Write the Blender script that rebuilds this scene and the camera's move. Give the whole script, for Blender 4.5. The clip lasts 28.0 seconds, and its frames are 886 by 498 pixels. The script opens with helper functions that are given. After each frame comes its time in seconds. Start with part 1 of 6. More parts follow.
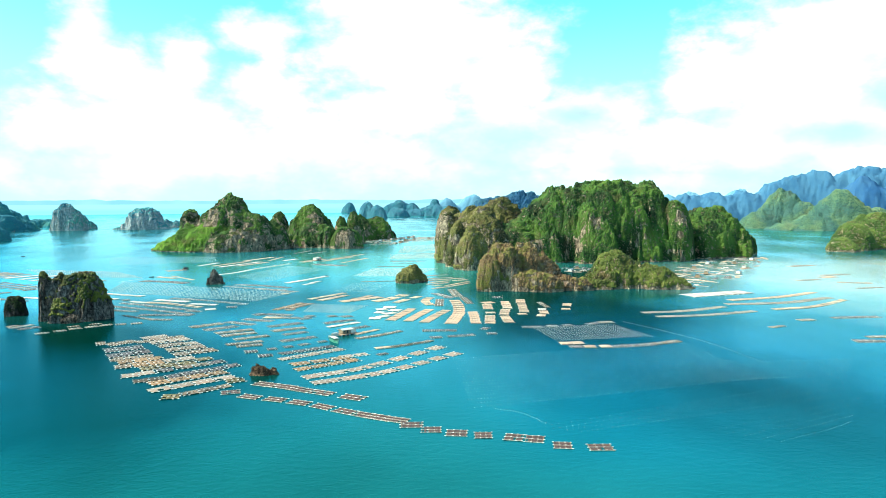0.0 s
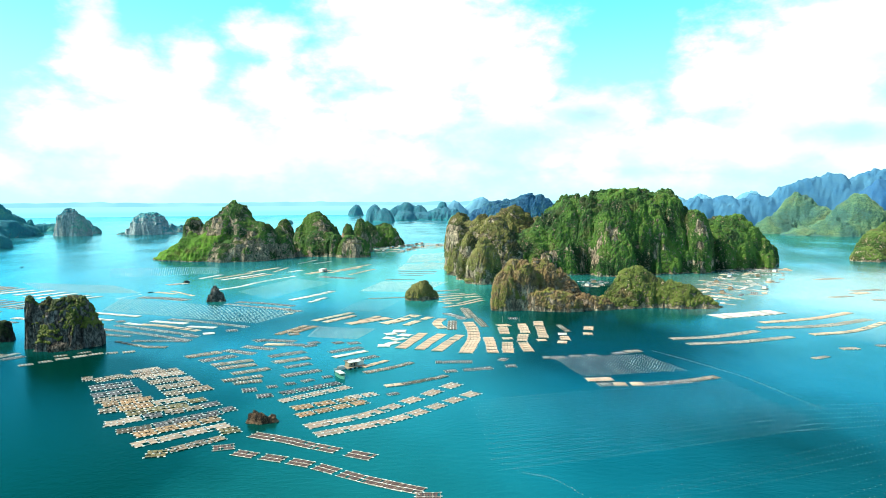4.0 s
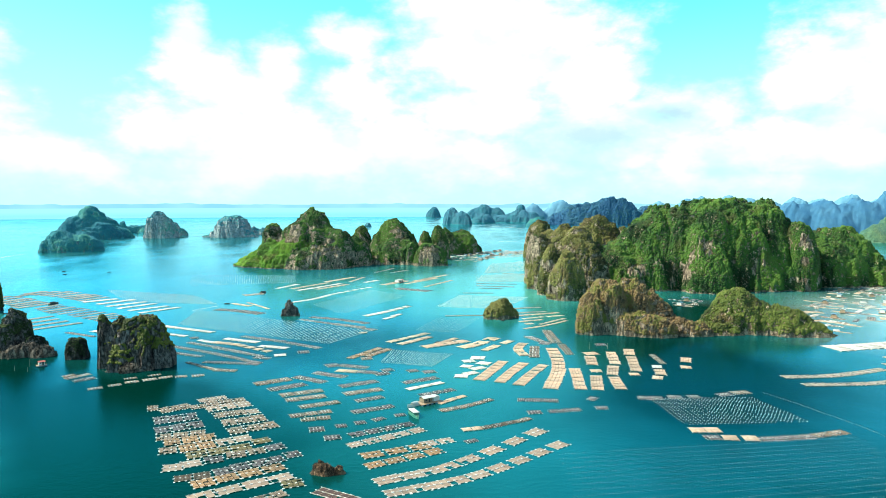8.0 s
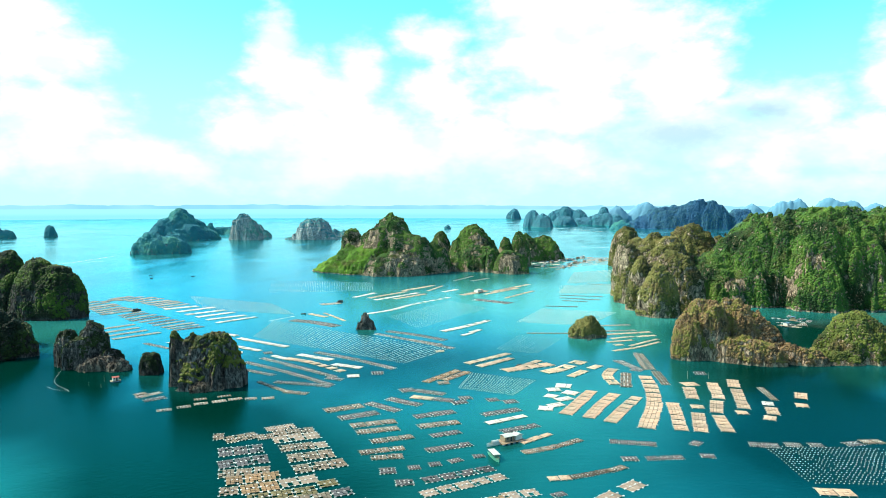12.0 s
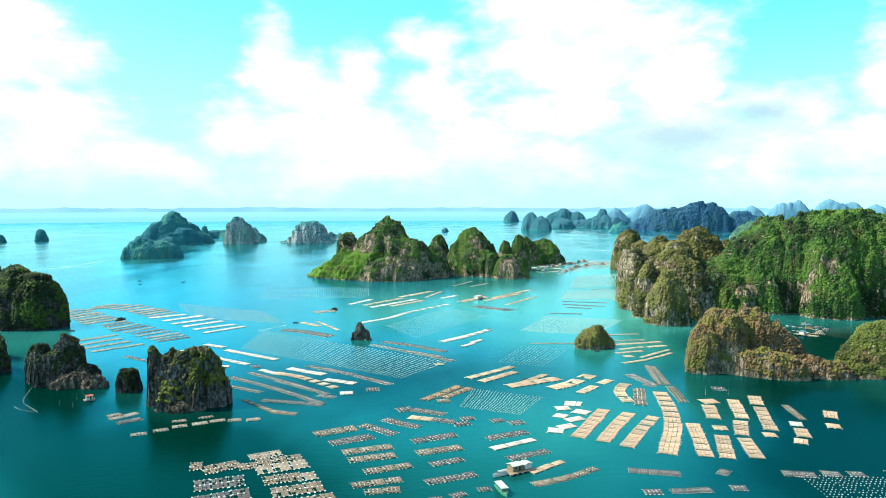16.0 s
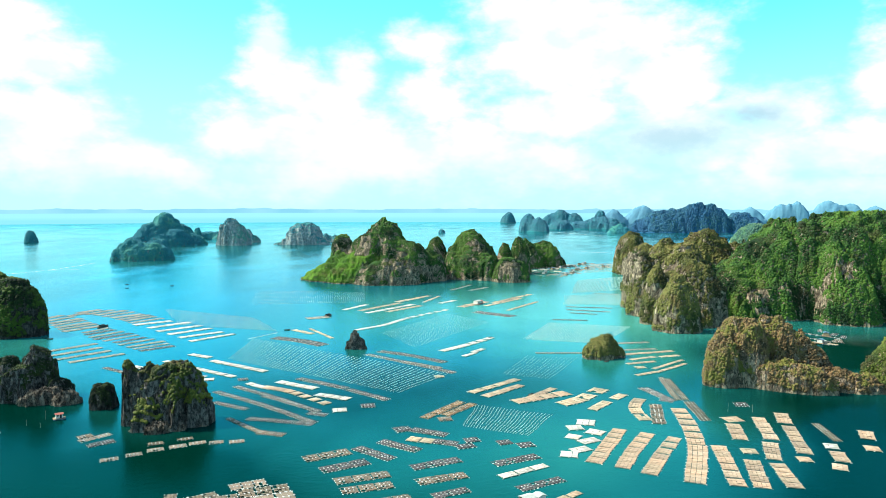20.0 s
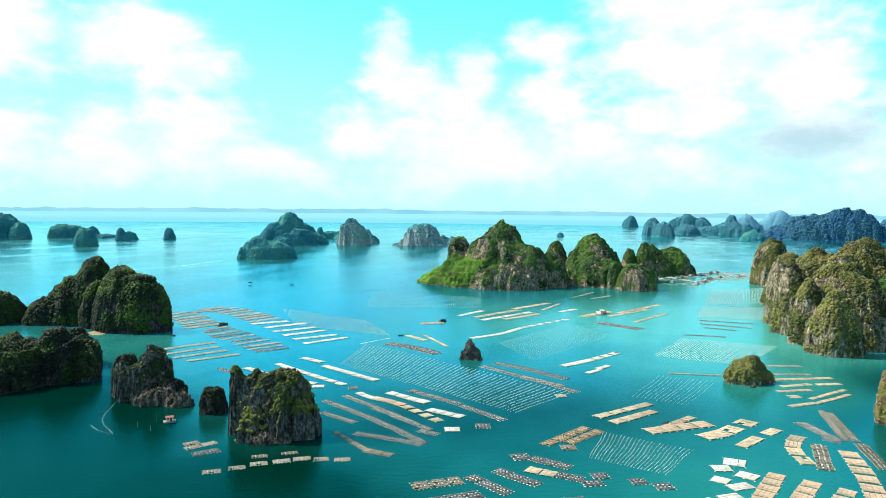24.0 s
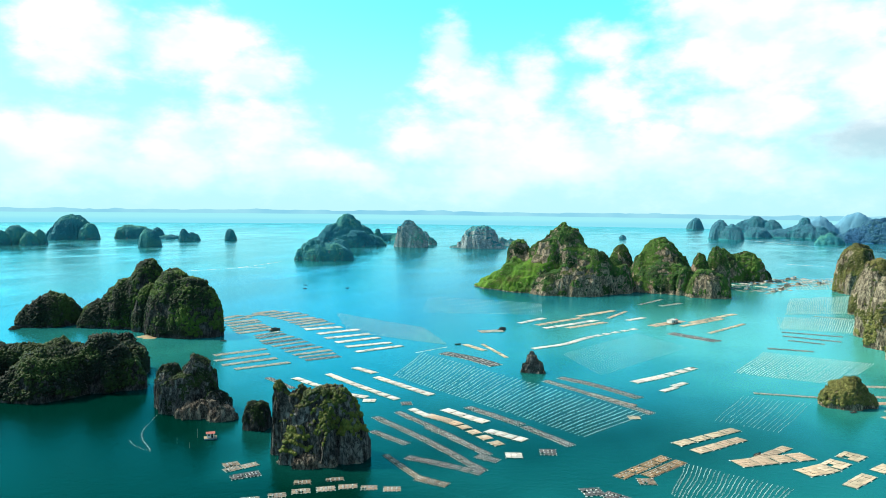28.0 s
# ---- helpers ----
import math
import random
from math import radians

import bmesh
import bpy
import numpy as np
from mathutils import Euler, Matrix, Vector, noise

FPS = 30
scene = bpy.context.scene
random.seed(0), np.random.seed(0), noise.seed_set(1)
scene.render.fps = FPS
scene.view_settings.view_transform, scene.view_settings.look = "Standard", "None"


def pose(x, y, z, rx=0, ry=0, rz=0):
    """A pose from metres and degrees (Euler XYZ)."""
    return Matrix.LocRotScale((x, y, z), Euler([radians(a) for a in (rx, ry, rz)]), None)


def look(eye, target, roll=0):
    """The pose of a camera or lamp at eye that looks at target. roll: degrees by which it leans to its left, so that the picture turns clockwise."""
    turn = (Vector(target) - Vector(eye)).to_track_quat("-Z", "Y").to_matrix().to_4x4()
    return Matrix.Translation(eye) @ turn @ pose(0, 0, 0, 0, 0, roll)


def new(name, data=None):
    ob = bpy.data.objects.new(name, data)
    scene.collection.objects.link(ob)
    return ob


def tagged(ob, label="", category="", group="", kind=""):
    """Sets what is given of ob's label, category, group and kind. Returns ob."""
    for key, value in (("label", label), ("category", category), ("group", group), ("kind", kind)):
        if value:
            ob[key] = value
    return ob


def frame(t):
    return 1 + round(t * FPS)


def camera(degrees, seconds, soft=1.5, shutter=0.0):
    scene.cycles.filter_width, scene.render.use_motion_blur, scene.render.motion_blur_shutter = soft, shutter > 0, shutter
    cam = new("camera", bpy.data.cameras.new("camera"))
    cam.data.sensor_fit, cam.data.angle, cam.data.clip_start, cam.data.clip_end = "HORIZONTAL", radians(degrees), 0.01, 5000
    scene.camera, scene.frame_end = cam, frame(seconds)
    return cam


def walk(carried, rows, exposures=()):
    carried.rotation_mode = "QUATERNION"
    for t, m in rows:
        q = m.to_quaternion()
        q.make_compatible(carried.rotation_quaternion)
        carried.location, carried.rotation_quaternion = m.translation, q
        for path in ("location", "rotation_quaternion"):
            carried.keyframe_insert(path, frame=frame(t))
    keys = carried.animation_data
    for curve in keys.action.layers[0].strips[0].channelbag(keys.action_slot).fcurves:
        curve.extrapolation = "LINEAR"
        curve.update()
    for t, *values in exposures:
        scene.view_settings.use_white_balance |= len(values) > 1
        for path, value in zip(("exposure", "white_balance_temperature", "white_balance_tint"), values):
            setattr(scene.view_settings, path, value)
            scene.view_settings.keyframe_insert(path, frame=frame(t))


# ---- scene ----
# ---- camera ----
def aim(x, y, z, pan, tilt, roll):
    """A camera pose: place, heading left of +y, tilt below the horizon, lean."""
    return pose(x, y, z, 90 - tilt, 0, pan) @ pose(0, 0, 0, 0, 0, roll)


cam = camera(63.69, 28.0, soft=0.7)
PATH = [
    (0.0, -0.00, 0.00, 80.00, 0.000, 3.913, -0.201),
    (0.5, -0.57, 4.36, 81.50, -0.025, 3.901, -0.187),
    (1.0, -1.20, 8.73, 82.98, -0.056, 3.894, -0.175),
    (1.5, -1.85, 13.04, 84.44, -0.091, 3.886, -0.175),
    (2.0, -2.46, 17.26, 85.89, -0.146, 3.895, -0.196),
    (2.5, -3.02, 21.43, 87.32, -0.169, 3.894, -0.218),
    (3.0, -3.51, 25.63, 88.75, -0.191, 3.878, -0.248),
    (3.5, -4.00, 29.90, 90.20, 0.065, 3.895, -0.268),
    (5.5, -5.92, 47.07, 96.02, 2.564, 3.863, -0.135),
    (6.0, -6.36, 51.23, 97.39, 3.333, 3.846, -0.132),
    (6.5, -6.84, 55.34, 98.75, 4.126, 3.823, -0.082),
    (7.0, -7.36, 59.47, 100.11, 4.944, 3.821, -0.061),
    (7.5, -7.93, 63.55, 101.51, 5.726, 3.837, -0.050),
    (8.0, -8.57, 67.67, 102.95, 6.726, 3.838, -0.014),
    (8.5, -9.21, 71.71, 104.38, 7.993, 3.834, 0.057),
    (9.0, -9.81, 75.63, 105.73, 9.015, 3.843, 0.118),
    (9.5, -10.43, 79.49, 106.99, 9.656, 3.855, 0.129),
    (10.0, -11.14, 83.35, 108.11, 10.277, 3.858, 0.098),
    (10.5, -11.96, 87.25, 109.12, 11.006, 3.881, 0.112),
    (11.0, -12.88, 91.24, 110.02, 11.781, 3.858, 0.144),
    (11.5, -13.89, 95.28, 110.81, 12.556, 3.831, 0.142),
    (12.0, -14.88, 99.32, 111.43, 13.102, 3.825, 0.130),
    (12.5, -15.83, 103.34, 111.91, 13.078, 3.826, 0.085),
    (14.5, -20.20, 118.60, 112.32, 12.945, 3.728, 0.000),
    (15.0, -21.29, 122.35, 112.30, 12.917, 3.696, -0.009),
    (15.5, -22.42, 126.11, 112.27, 12.893, 3.660, 0.010),
    (16.0, -23.56, 129.87, 112.28, 12.869, 3.649, 0.007),
    (16.5, -24.72, 133.63, 112.32, 12.847, 3.621, 0.001),
    (17.0, -25.97, 137.44, 112.39, 12.801, 3.606, 0.002),
    (17.5, -27.28, 141.32, 112.47, 12.763, 3.611, -0.014),
    (18.0, -28.60, 145.23, 112.51, 12.697, 3.589, -0.011),
    (18.5, -29.87, 149.06, 112.50, 12.668, 3.570, -0.014),
    (19.0, -31.09, 152.86, 112.46, 12.611, 3.577, 0.034),
    (19.5, -32.30, 156.68, 112.42, 12.596, 3.539, 0.033),
    (20.0, -33.54, 160.47, 112.38, 12.542, 3.554, 0.044),
    (20.5, -34.85, 164.35, 112.36, 12.481, 3.527, 0.077),
    (22.5, -40.82, 180.90, 112.56, 16.068, 3.444, 0.296),
    (23.0, -42.33, 184.85, 112.59, 18.194, 3.434, 0.449),
    (23.5, -43.84, 188.82, 112.62, 20.078, 3.437, 0.526),
    (24.0, -45.34, 192.85, 112.65, 21.898, 3.453, 0.618),
    (24.5, -46.86, 196.86, 112.69, 22.965, 3.427, 0.660),
    (25.0, -48.41, 200.75, 112.69, 23.777, 3.426, 0.652),
    (25.5, -50.06, 204.49, 112.68, 24.563, 3.418, 0.636),
    (26.0, -51.80, 208.16, 112.64, 25.249, 3.402, 0.676),
    (26.5, -53.64, 211.84, 112.63, 25.896, 3.392, 0.704),
    (27.0, -55.57, 215.55, 112.66, 26.401, 3.404, 0.708),
    (27.5, -57.55, 219.34, 112.71, 26.569, 3.394, 0.657),
    (28.0, -59.55, 223.13, 112.77, 26.537, 3.376, 0.659),
]
# the picture grows a little darker on the way
walk(cam, [(t, aim(*row)) for t, *row in PATH], ((0.0, 1.20), (3.5, 1.17), (8.0, 1.08), (12.0, 1.03), (20.0, 0.96), (28.0, 0.80)))

# ---- world, sun ----
SUN_AZ = 263.0      # compass bearing of the sun, clockwise from +y
SUN_EL = 46.0
SKY = 0.15

world = bpy.data.worlds.new("daylight")
scene.world = world
world.use_nodes = True
wt = world.node_tree
wt.nodes.clear()


def wnode(kind, **values):
    n = wt.nodes.new(kind)
    for key, v in values.items():
        n.inputs[int(key[1:])].default_value = v
    return n


def wmath(op, a, b=None):
    n = wt.nodes.new("ShaderNodeMath")
    n.operation = op
    for i, v in enumerate((a, b)):
        if v is None:
            continue
        if isinstance(v, (int, float)):
            n.inputs[i].default_value = v
        else:
            wt.links.new(v, n.inputs[i])
    return n.outputs[0]


sky = wt.nodes.new("ShaderNodeTexSky")
sky.sky_type = "NISHITA"
sky.sun_disc = False
sky.sun_elevation = radians(SUN_EL)
sky.sun_rotation = radians(SUN_AZ)
sky.air_density, sky.dust_density, sky.ozone_density = 1.0, 2.5, 1.5
coord = wt.nodes.new("ShaderNodeTexCoord")
split = wt.nodes.new("ShaderNodeSeparateXYZ")
wt.links.new(coord.outputs["Generated"], split.inputs[0])
AZ = wmath("MULTIPLY", wmath("ARCTAN2", split.outputs[0], split.outputs[1]), 57.2958)
EL = wmath("MULTIPLY", wmath("ARCSINE", split.outputs[2]), 57.2958)
flat = wt.nodes.new("ShaderNodeCombineXYZ")
wt.links.new(AZ, flat.inputs[0])
wt.links.new(wmath("MULTIPLY", EL, 1.7), flat.inputs[1])


def wnoise(scale, detail, rough, seed):
    n = wnode("ShaderNodeTexNoise", _2=scale, _3=detail, _4=rough)
    shift = wt.nodes.new("ShaderNodeVectorMath")
    shift.operation = "ADD"
    shift.inputs[1].default_value = (seed, seed * 1.7, 0.0)
    wt.links.new(flat.outputs[0], shift.inputs[0])
    wt.links.new(shift.outputs[0], n.inputs[0])
    return n.outputs[0]


puff = wmath("SUBTRACT", wnoise(0.16, 5.0, 0.55, 3.0), 0.5)
roll_noise = wmath("SUBTRACT", wnoise(0.5, 4.0, 0.6, 11.0), 0.5)
plane = wt.nodes.new("ShaderNodeCombineXYZ")
wt.links.new(AZ, plane.inputs[0])
wt.links.new(EL, plane.inputs[1])
total = None


def bank(az, el, w, h, k):
    """One head of a cumulus bank: bearing, elevation, half width, half height in degrees, weight."""
    global total
    d = wt.nodes.new("ShaderNodeVectorMath")
    d.operation = "MULTIPLY_ADD"
    wt.links.new(plane.outputs[0], d.inputs[0])
    d.inputs[1].default_value, d.inputs[2].default_value = (1 / w, 1 / h, 0), (-az / w, -el / h, 0)
    r = wt.nodes.new("ShaderNodeVectorMath")
    r.operation = "LENGTH"
    wt.links.new(d.outputs[0], r.inputs[0])
    one = wmath("MULTIPLY", wmath("SUBTRACT", 1.5, r.outputs["Value"]), float(k))
    total = one if total is None else wmath("MAXIMUM", total, one)


bank(-26.1, 11.9, 1.7, 2.4, 1.0)
bank(-25.0, 9.7, 2.7, 2.0, 1.0)
bank(-22.5, 8.1, 4.0, 2.2, 1.0)
bank(-19.7, 9.6, 2.1, 2.7, 0.9)
bank(-24.1, 5.0, 7.1, 2.8, 1.0)
bank(-19.5, 4.9, 4.9, 3.3, 1.0)
bank(-13.9, 12.6, 3.1, 1.5, 0.85)
bank(-13.6, 8.2, 3.1, 1.9, 0.8)
bank(-1.8, 12.1, 8.5, 5.1, 1.0)
bank(-5.7, 14.3, 4.9, 2.9, 1.0)
bank(3.8, 9.5, 4.5, 3.1, 1.0)
bank(-3.6, 7.1, 5.3, 2.4, 1.0)
bank(-8.1, 3.8, 8.9, 2.8, 0.9)
bank(-14.5, 4.0, 5.8, 2.8, 0.85)
bank(-23.4, 2.4, 8.5, 2.0, 0.85)
bank(0.9, 2.5, 6.2, 1.3, 0.6)
bank(12.0, 6.7, 3.8, 2.2, 0.85)
bank(15.4, 3.8, 6.2, 2.0, 0.85)
bank(13.3, 1.4, 13.3, 1.2, 0.55)
bank(28.7, 10.5, 7.3, 4.2, 1.0)
bank(23.7, 9.1, 5.8, 2.7, 1.0)
bank(20.2, 8.1, 3.1, 1.8, 1.0)
bank(26.0, 5.9, 7.1, 2.7, 1.0)
bank(22.3, 4.1, 8.5, 2.2, 0.95)
bank(31.0, 11.9, 5.3, 2.7, 1.0)
bank(29.6, 2.3, 4.9, 1.6, 0.8)
bank(-53.0, 11.8, 3.6, 3.1, 1.0)
bank(-45.8, 11.5, 4.9, 2.4, 1.0)
bank(-41.7, 9.9, 4.0, 1.9, 1.0)
bank(-54.5, 9.7, 2.7, 1.6, 0.9)
bank(-57.5, 3.4, 3.6, 2.8, 1.0)
bank(-53.9, 3.9, 4.5, 2.7, 1.0)
bank(-46.7, 4.1, 3.8, 2.8, 1.0)
bank(-41.3, 5.3, 4.9, 2.9, 1.0)
bank(-38.4, 3.0, 5.8, 2.1, 0.95)
bank(-33.1, 2.4, 4.5, 1.5, 0.75)
bank(-50.2, 2.1, 5.3, 1.5, 0.8)
bank(6.0, 5.2, 6.5, 2.4, 0.95)
bank(46, 9, 10, 7, 1.0)
bank(60, 13, 14, 7, 0.9)
bank(85, 16, 18, 9, 0.9)
bank(-75, 10, 12, 6, 0.9)
bank(-110, 18, 20, 9, 0.9)
bank(130, 14, 22, 8, 0.9)
bank(175, 22, 18, 9, 0.9)
bank(-150, 12, 20, 7, 0.9)
body = wmath("ADD", wmath("ADD", total, wmath("MULTIPLY", puff, 1.7)), wmath("MULTIPLY", roll_noise, 0.9))
edge = wt.nodes.new("ShaderNodeMapRange")
edge.interpolation_type = "SMOOTHSTEP"
for i, v in ((1, 0.0), (2, 1.01), (3, 0.0), (4, 1.0)):
    edge.inputs[i].default_value = v
wt.links.new(body, edge.inputs[0])
# haze that whitens the sky towards the horizon
low = wt.nodes.new("ShaderNodeMapRange")
low.interpolation_type = "SMOOTHSTEP"
for i, v in ((1, 0.0), (2, 17.0), (3, 0.97), (4, 0.0)):
    low.inputs[i].default_value = v
wt.links.new(EL, low.inputs[0])
tint = wt.nodes.new("ShaderNodeMix")
tint.data_type, tint.blend_type = "RGBA", "MULTIPLY"
veil = wt.nodes.new("ShaderNodeMapRange")
veil.interpolation_type = "SMOOTHSTEP"
for i, v in ((1, 16.0), (2, 45.0), (3, 1.0), (4, 0.15)):
    veil.inputs[i].default_value = v
wt.links.new(EL, veil.inputs[0])
wt.links.new(veil.outputs[0], tint.inputs[0])
tint.inputs[7].default_value = (0.32, 1.72, 1.78, 1)
wt.links.new(sky.outputs[0], tint.inputs[6])
blue = wnode("ShaderNodeBackground", _1=SKY)
wt.links.new(tint.outputs[2], blue.inputs[0])
haze = wnode("ShaderNodeBackground", _0=(0.55, 0.95, 1.0, 1), _1=0.59)
shade = wt.nodes.new("ShaderNodeMapRange")
for i, v in ((1, -0.10), (2, 0.16), (3, 0.0), (4, 1.0)):
    shade.inputs[i].default_value = v
wt.links.new(puff, shade.inputs[0])
tone = wt.nodes.new("ShaderNodeMix")
tone.data_type = "RGBA"
tone.inputs[6].default_value = (0.64, 0.78, 0.83, 1)
tone.inputs[7].default_value = (1.0, 1.0, 1.0, 1)
wt.links.new(shade.outputs[0], tone.inputs[0])
cloud = wnode("ShaderNodeBackground", _1=0.75)
# grey undersides of two of the clouds
under = None
for az, el, w, h in ((5.2, 5.0, 7.2, 2.3), (10.5, 6.6, 4.0, 1.3), (29.0, 4.6, 5.0, 1.4), (33.0, 6.4, 4.0, 1.2)):
    dx = wmath("DIVIDE", wmath("SUBTRACT", AZ, az), w)
    dy = wmath("DIVIDE", wmath("SUBTRACT", EL, el), h)
    one = wmath("SUBTRACT", 1.0, wmath("SQRT", wmath("ADD", wmath("MULTIPLY", dx, dx), wmath("MULTIPLY", dy, dy))))
    under = one if under is None else wmath("MAXIMUM", under, one)
dim = wt.nodes.new("ShaderNodeMapRange")
dim.interpolation_type = "SMOOTHSTEP"
for i, v in ((1, -0.1), (2, 0.9), (3, 0.0), (4, 0.8)):
    dim.inputs[i].default_value = v
wt.links.new(wmath("ADD", under, wmath("MULTIPLY", roll_noise, 0.7)), dim.inputs[0])
grey = wt.nodes.new("ShaderNodeMix")
grey.data_type = "RGBA"
grey.inputs[7].default_value = (0.30, 0.46, 0.55, 1)
wt.links.new(dim.outputs[0], grey.inputs[0])
wt.links.new(tone.outputs[2], grey.inputs[6])
wt.links.new(grey.outputs[2], cloud.inputs[0])
mix_a = wt.nodes.new("ShaderNodeMixShader")
wt.links.new(low.outputs[0], mix_a.inputs[0])
wt.links.new(blue.outputs[0], mix_a.inputs[1])
wt.links.new(haze.outputs[0], mix_a.inputs[2])
mix_b = wt.nodes.new("ShaderNodeMixShader")
thin = wt.nodes.new("ShaderNodeMapRange")
thin.interpolation_type = "SMOOTHSTEP"
for i, v in ((1, 0.0), (2, 6.5), (3, 0.35), (4, 0.94)):
    thin.inputs[i].default_value = v
wt.links.new(EL, thin.inputs[0])
wt.links.new(wmath("MULTIPLY", edge.outputs[0], thin.outputs[0]), mix_b.inputs[0])
wt.links.new(mix_a.outputs[0], mix_b.inputs[1])
wt.links.new(cloud.outputs[0], mix_b.inputs[2])
wout = wt.nodes.new("ShaderNodeOutputWorld")
wt.links.new(mix_b.outputs[0], wout.inputs[0])

sun_data = bpy.data.lights.new("sun", "SUN")
sun_data.energy, sun_data.angle, sun_data.color = 5.0, radians(0.6), (1.0, 0.93, 0.79)
sun = new("sun", sun_data)
sa, se = radians(SUN_AZ), radians(SUN_EL)
sun.matrix_world = look((400 * math.sin(sa), 400 * math.cos(sa), 400 * math.tan(se)), (0, 0, 0))

# ---- materials ----
class Mat:
    """A small builder of node materials."""

    def __init__(self, name, rough=0.8, spec=0.3):
        self.m = bpy.data.materials.new(name)
        self.m.use_nodes = True
        self.t = self.m.node_tree
        self.b = self.t.nodes["Principled BSDF"]
        self.b.inputs["Roughness"].default_value = rough
        self.b.inputs["Specular IOR Level"].default_value = spec
        self.co = self.t.nodes.new("ShaderNodeNewGeometry")

    def link(self, a, b):
        self.t.links.new(a, b)

    def noise(self, scale, detail=4.0, rough=0.6, stretch=(1, 1, 1), shift=(0, 0, 0)):
        mp = self.t.nodes.new("ShaderNodeMapping")
        mp.inputs[1].default_value = shift
        mp.inputs[3].default_value = stretch
        self.link(self.co.outputs["Position"], mp.inputs[0])
        n = self.t.nodes.new("ShaderNodeTexNoise")
        n.inputs["Scale"].default_value, n.inputs["Detail"].default_value = scale, detail
        n.inputs["Roughness"].default_value = rough
        self.link(mp.outputs[0], n.inputs[0])
        return n.outputs[0]

    def ramp(self, fac, stops, smooth=False):
        r = self.t.nodes.new("ShaderNodeValToRGB")
        r.color_ramp.interpolation = "EASE" if smooth else "LINEAR"
        e = r.color_ramp.elements
        while len(e) < len(stops):
            e.new(0.5)
        for el, (p, c) in zip(e, stops):
            el.position = p
            el.color = (*c, 1) if isinstance(c, tuple) else (c, c, c, 1)
        self.link(fac, r.inputs[0])
        return r.outputs[0]

    def mix(self, fac, a, b, blend="MIX"):
        n = self.t.nodes.new("ShaderNodeMix")
        n.data_type, n.blend_type = "RGBA", blend
        for i, v in ((0, fac), (6, a), (7, b)):
            if isinstance(v, tuple):
                n.inputs[i].default_value = (*v, 1)
            elif isinstance(v, (int, float)):
                n.inputs[i].default_value = v
            else:
                self.link(v, n.inputs[i])
        return n.outputs[2]

    def math(self, op, a, b):
        n = self.t.nodes.new("ShaderNodeMath")
        n.operation = op
        for i, v in enumerate((a, b)):
            if isinstance(v, (int, float)):
                n.inputs[i].default_value = v
            else:
                self.link(v, n.inputs[i])
        return n.outputs[0]

    def random_object(self):
        return self.t.nodes.new("ShaderNodeObjectInfo").outputs["Random"]

    def color(self, c):
        if isinstance(c, tuple):
            self.b.inputs["Base Color"].default_value = (*c, 1)
        else:
            self.link(c, self.b.inputs["Base Color"])
        return self

    def bump(self, h, dist, strength=1.0):
        n = self.t.nodes.new("ShaderNodeBump")
        n.inputs["Strength"].default_value, n.inputs["Distance"].default_value = strength, dist
        self.link(h, n.inputs["Height"])
        self.link(n.outputs[0], self.b.inputs["Normal"])
        return self


def rock_material(name, pale, mid, dark, green, cover=0.5):
    """Weathered limestone: pale and ochre faces, dark vertical streaks, moss and scrub on the ledges."""
    k = Mat(name, 0.9, 0.15)
    face = k.ramp(k.noise(0.05, 5, 0.65), [(0.32, mid), (0.44, pale), (0.58, pale), (0.70, mid)])
    streak = k.ramp(k.noise(0.26, 6, 0.75, (1, 1, 0.55)), [(0.36, 0.0), (0.58, 1.0)])
    face = k.mix(streak, dark, face)
    fine = k.ramp(k.noise(1.3, 4, 0.7), [(0.3, 0.55), (0.7, 1.0)])
    face = k.mix(1.0, face, fine, "MULTIPLY")
    vein = k.math("ABSOLUTE", k.math("SUBTRACT", k.noise(0.30, 6, 0.72, (1, 1, 0.5), (9, 4, 2)), 0.5), 0.0)
    crack = k.ramp(vein, [(0.0, 0.12), (0.035, 0.75), (0.06, 1.0)])
    face = k.mix(1.0, face, crack, "MULTIPLY")
    up = k.t.nodes.new("ShaderNodeSeparateXYZ")
    k.link(k.co.outputs["Normal"], up.inputs[0])
    ledge = k.math("ADD", up.outputs[2], k.math("MULTIPLY", k.math("SUBTRACT", k.noise(0.12, 5, 0.7), 0.5), 1.6))
    mask = k.ramp(ledge, [(cover - 0.14, 0.0), (cover + 0.10, 1.0)])
    leaf = k.ramp(k.noise(0.9, 4, 0.7), [(0.3, tuple(c * 0.45 for c in green)), (0.7, green)])
    k.color(k.mix(mask, face, leaf))
    h = k.math("ADD", k.math("ADD", k.noise(0.4, 6, 0.75, (1, 1, 0.4)), k.math("MULTIPLY", k.noise(1.8, 4, 0.65), 0.5)), k.math("MULTIPLY", crack, 0.35))
    return k.bump(h, 2.6).m


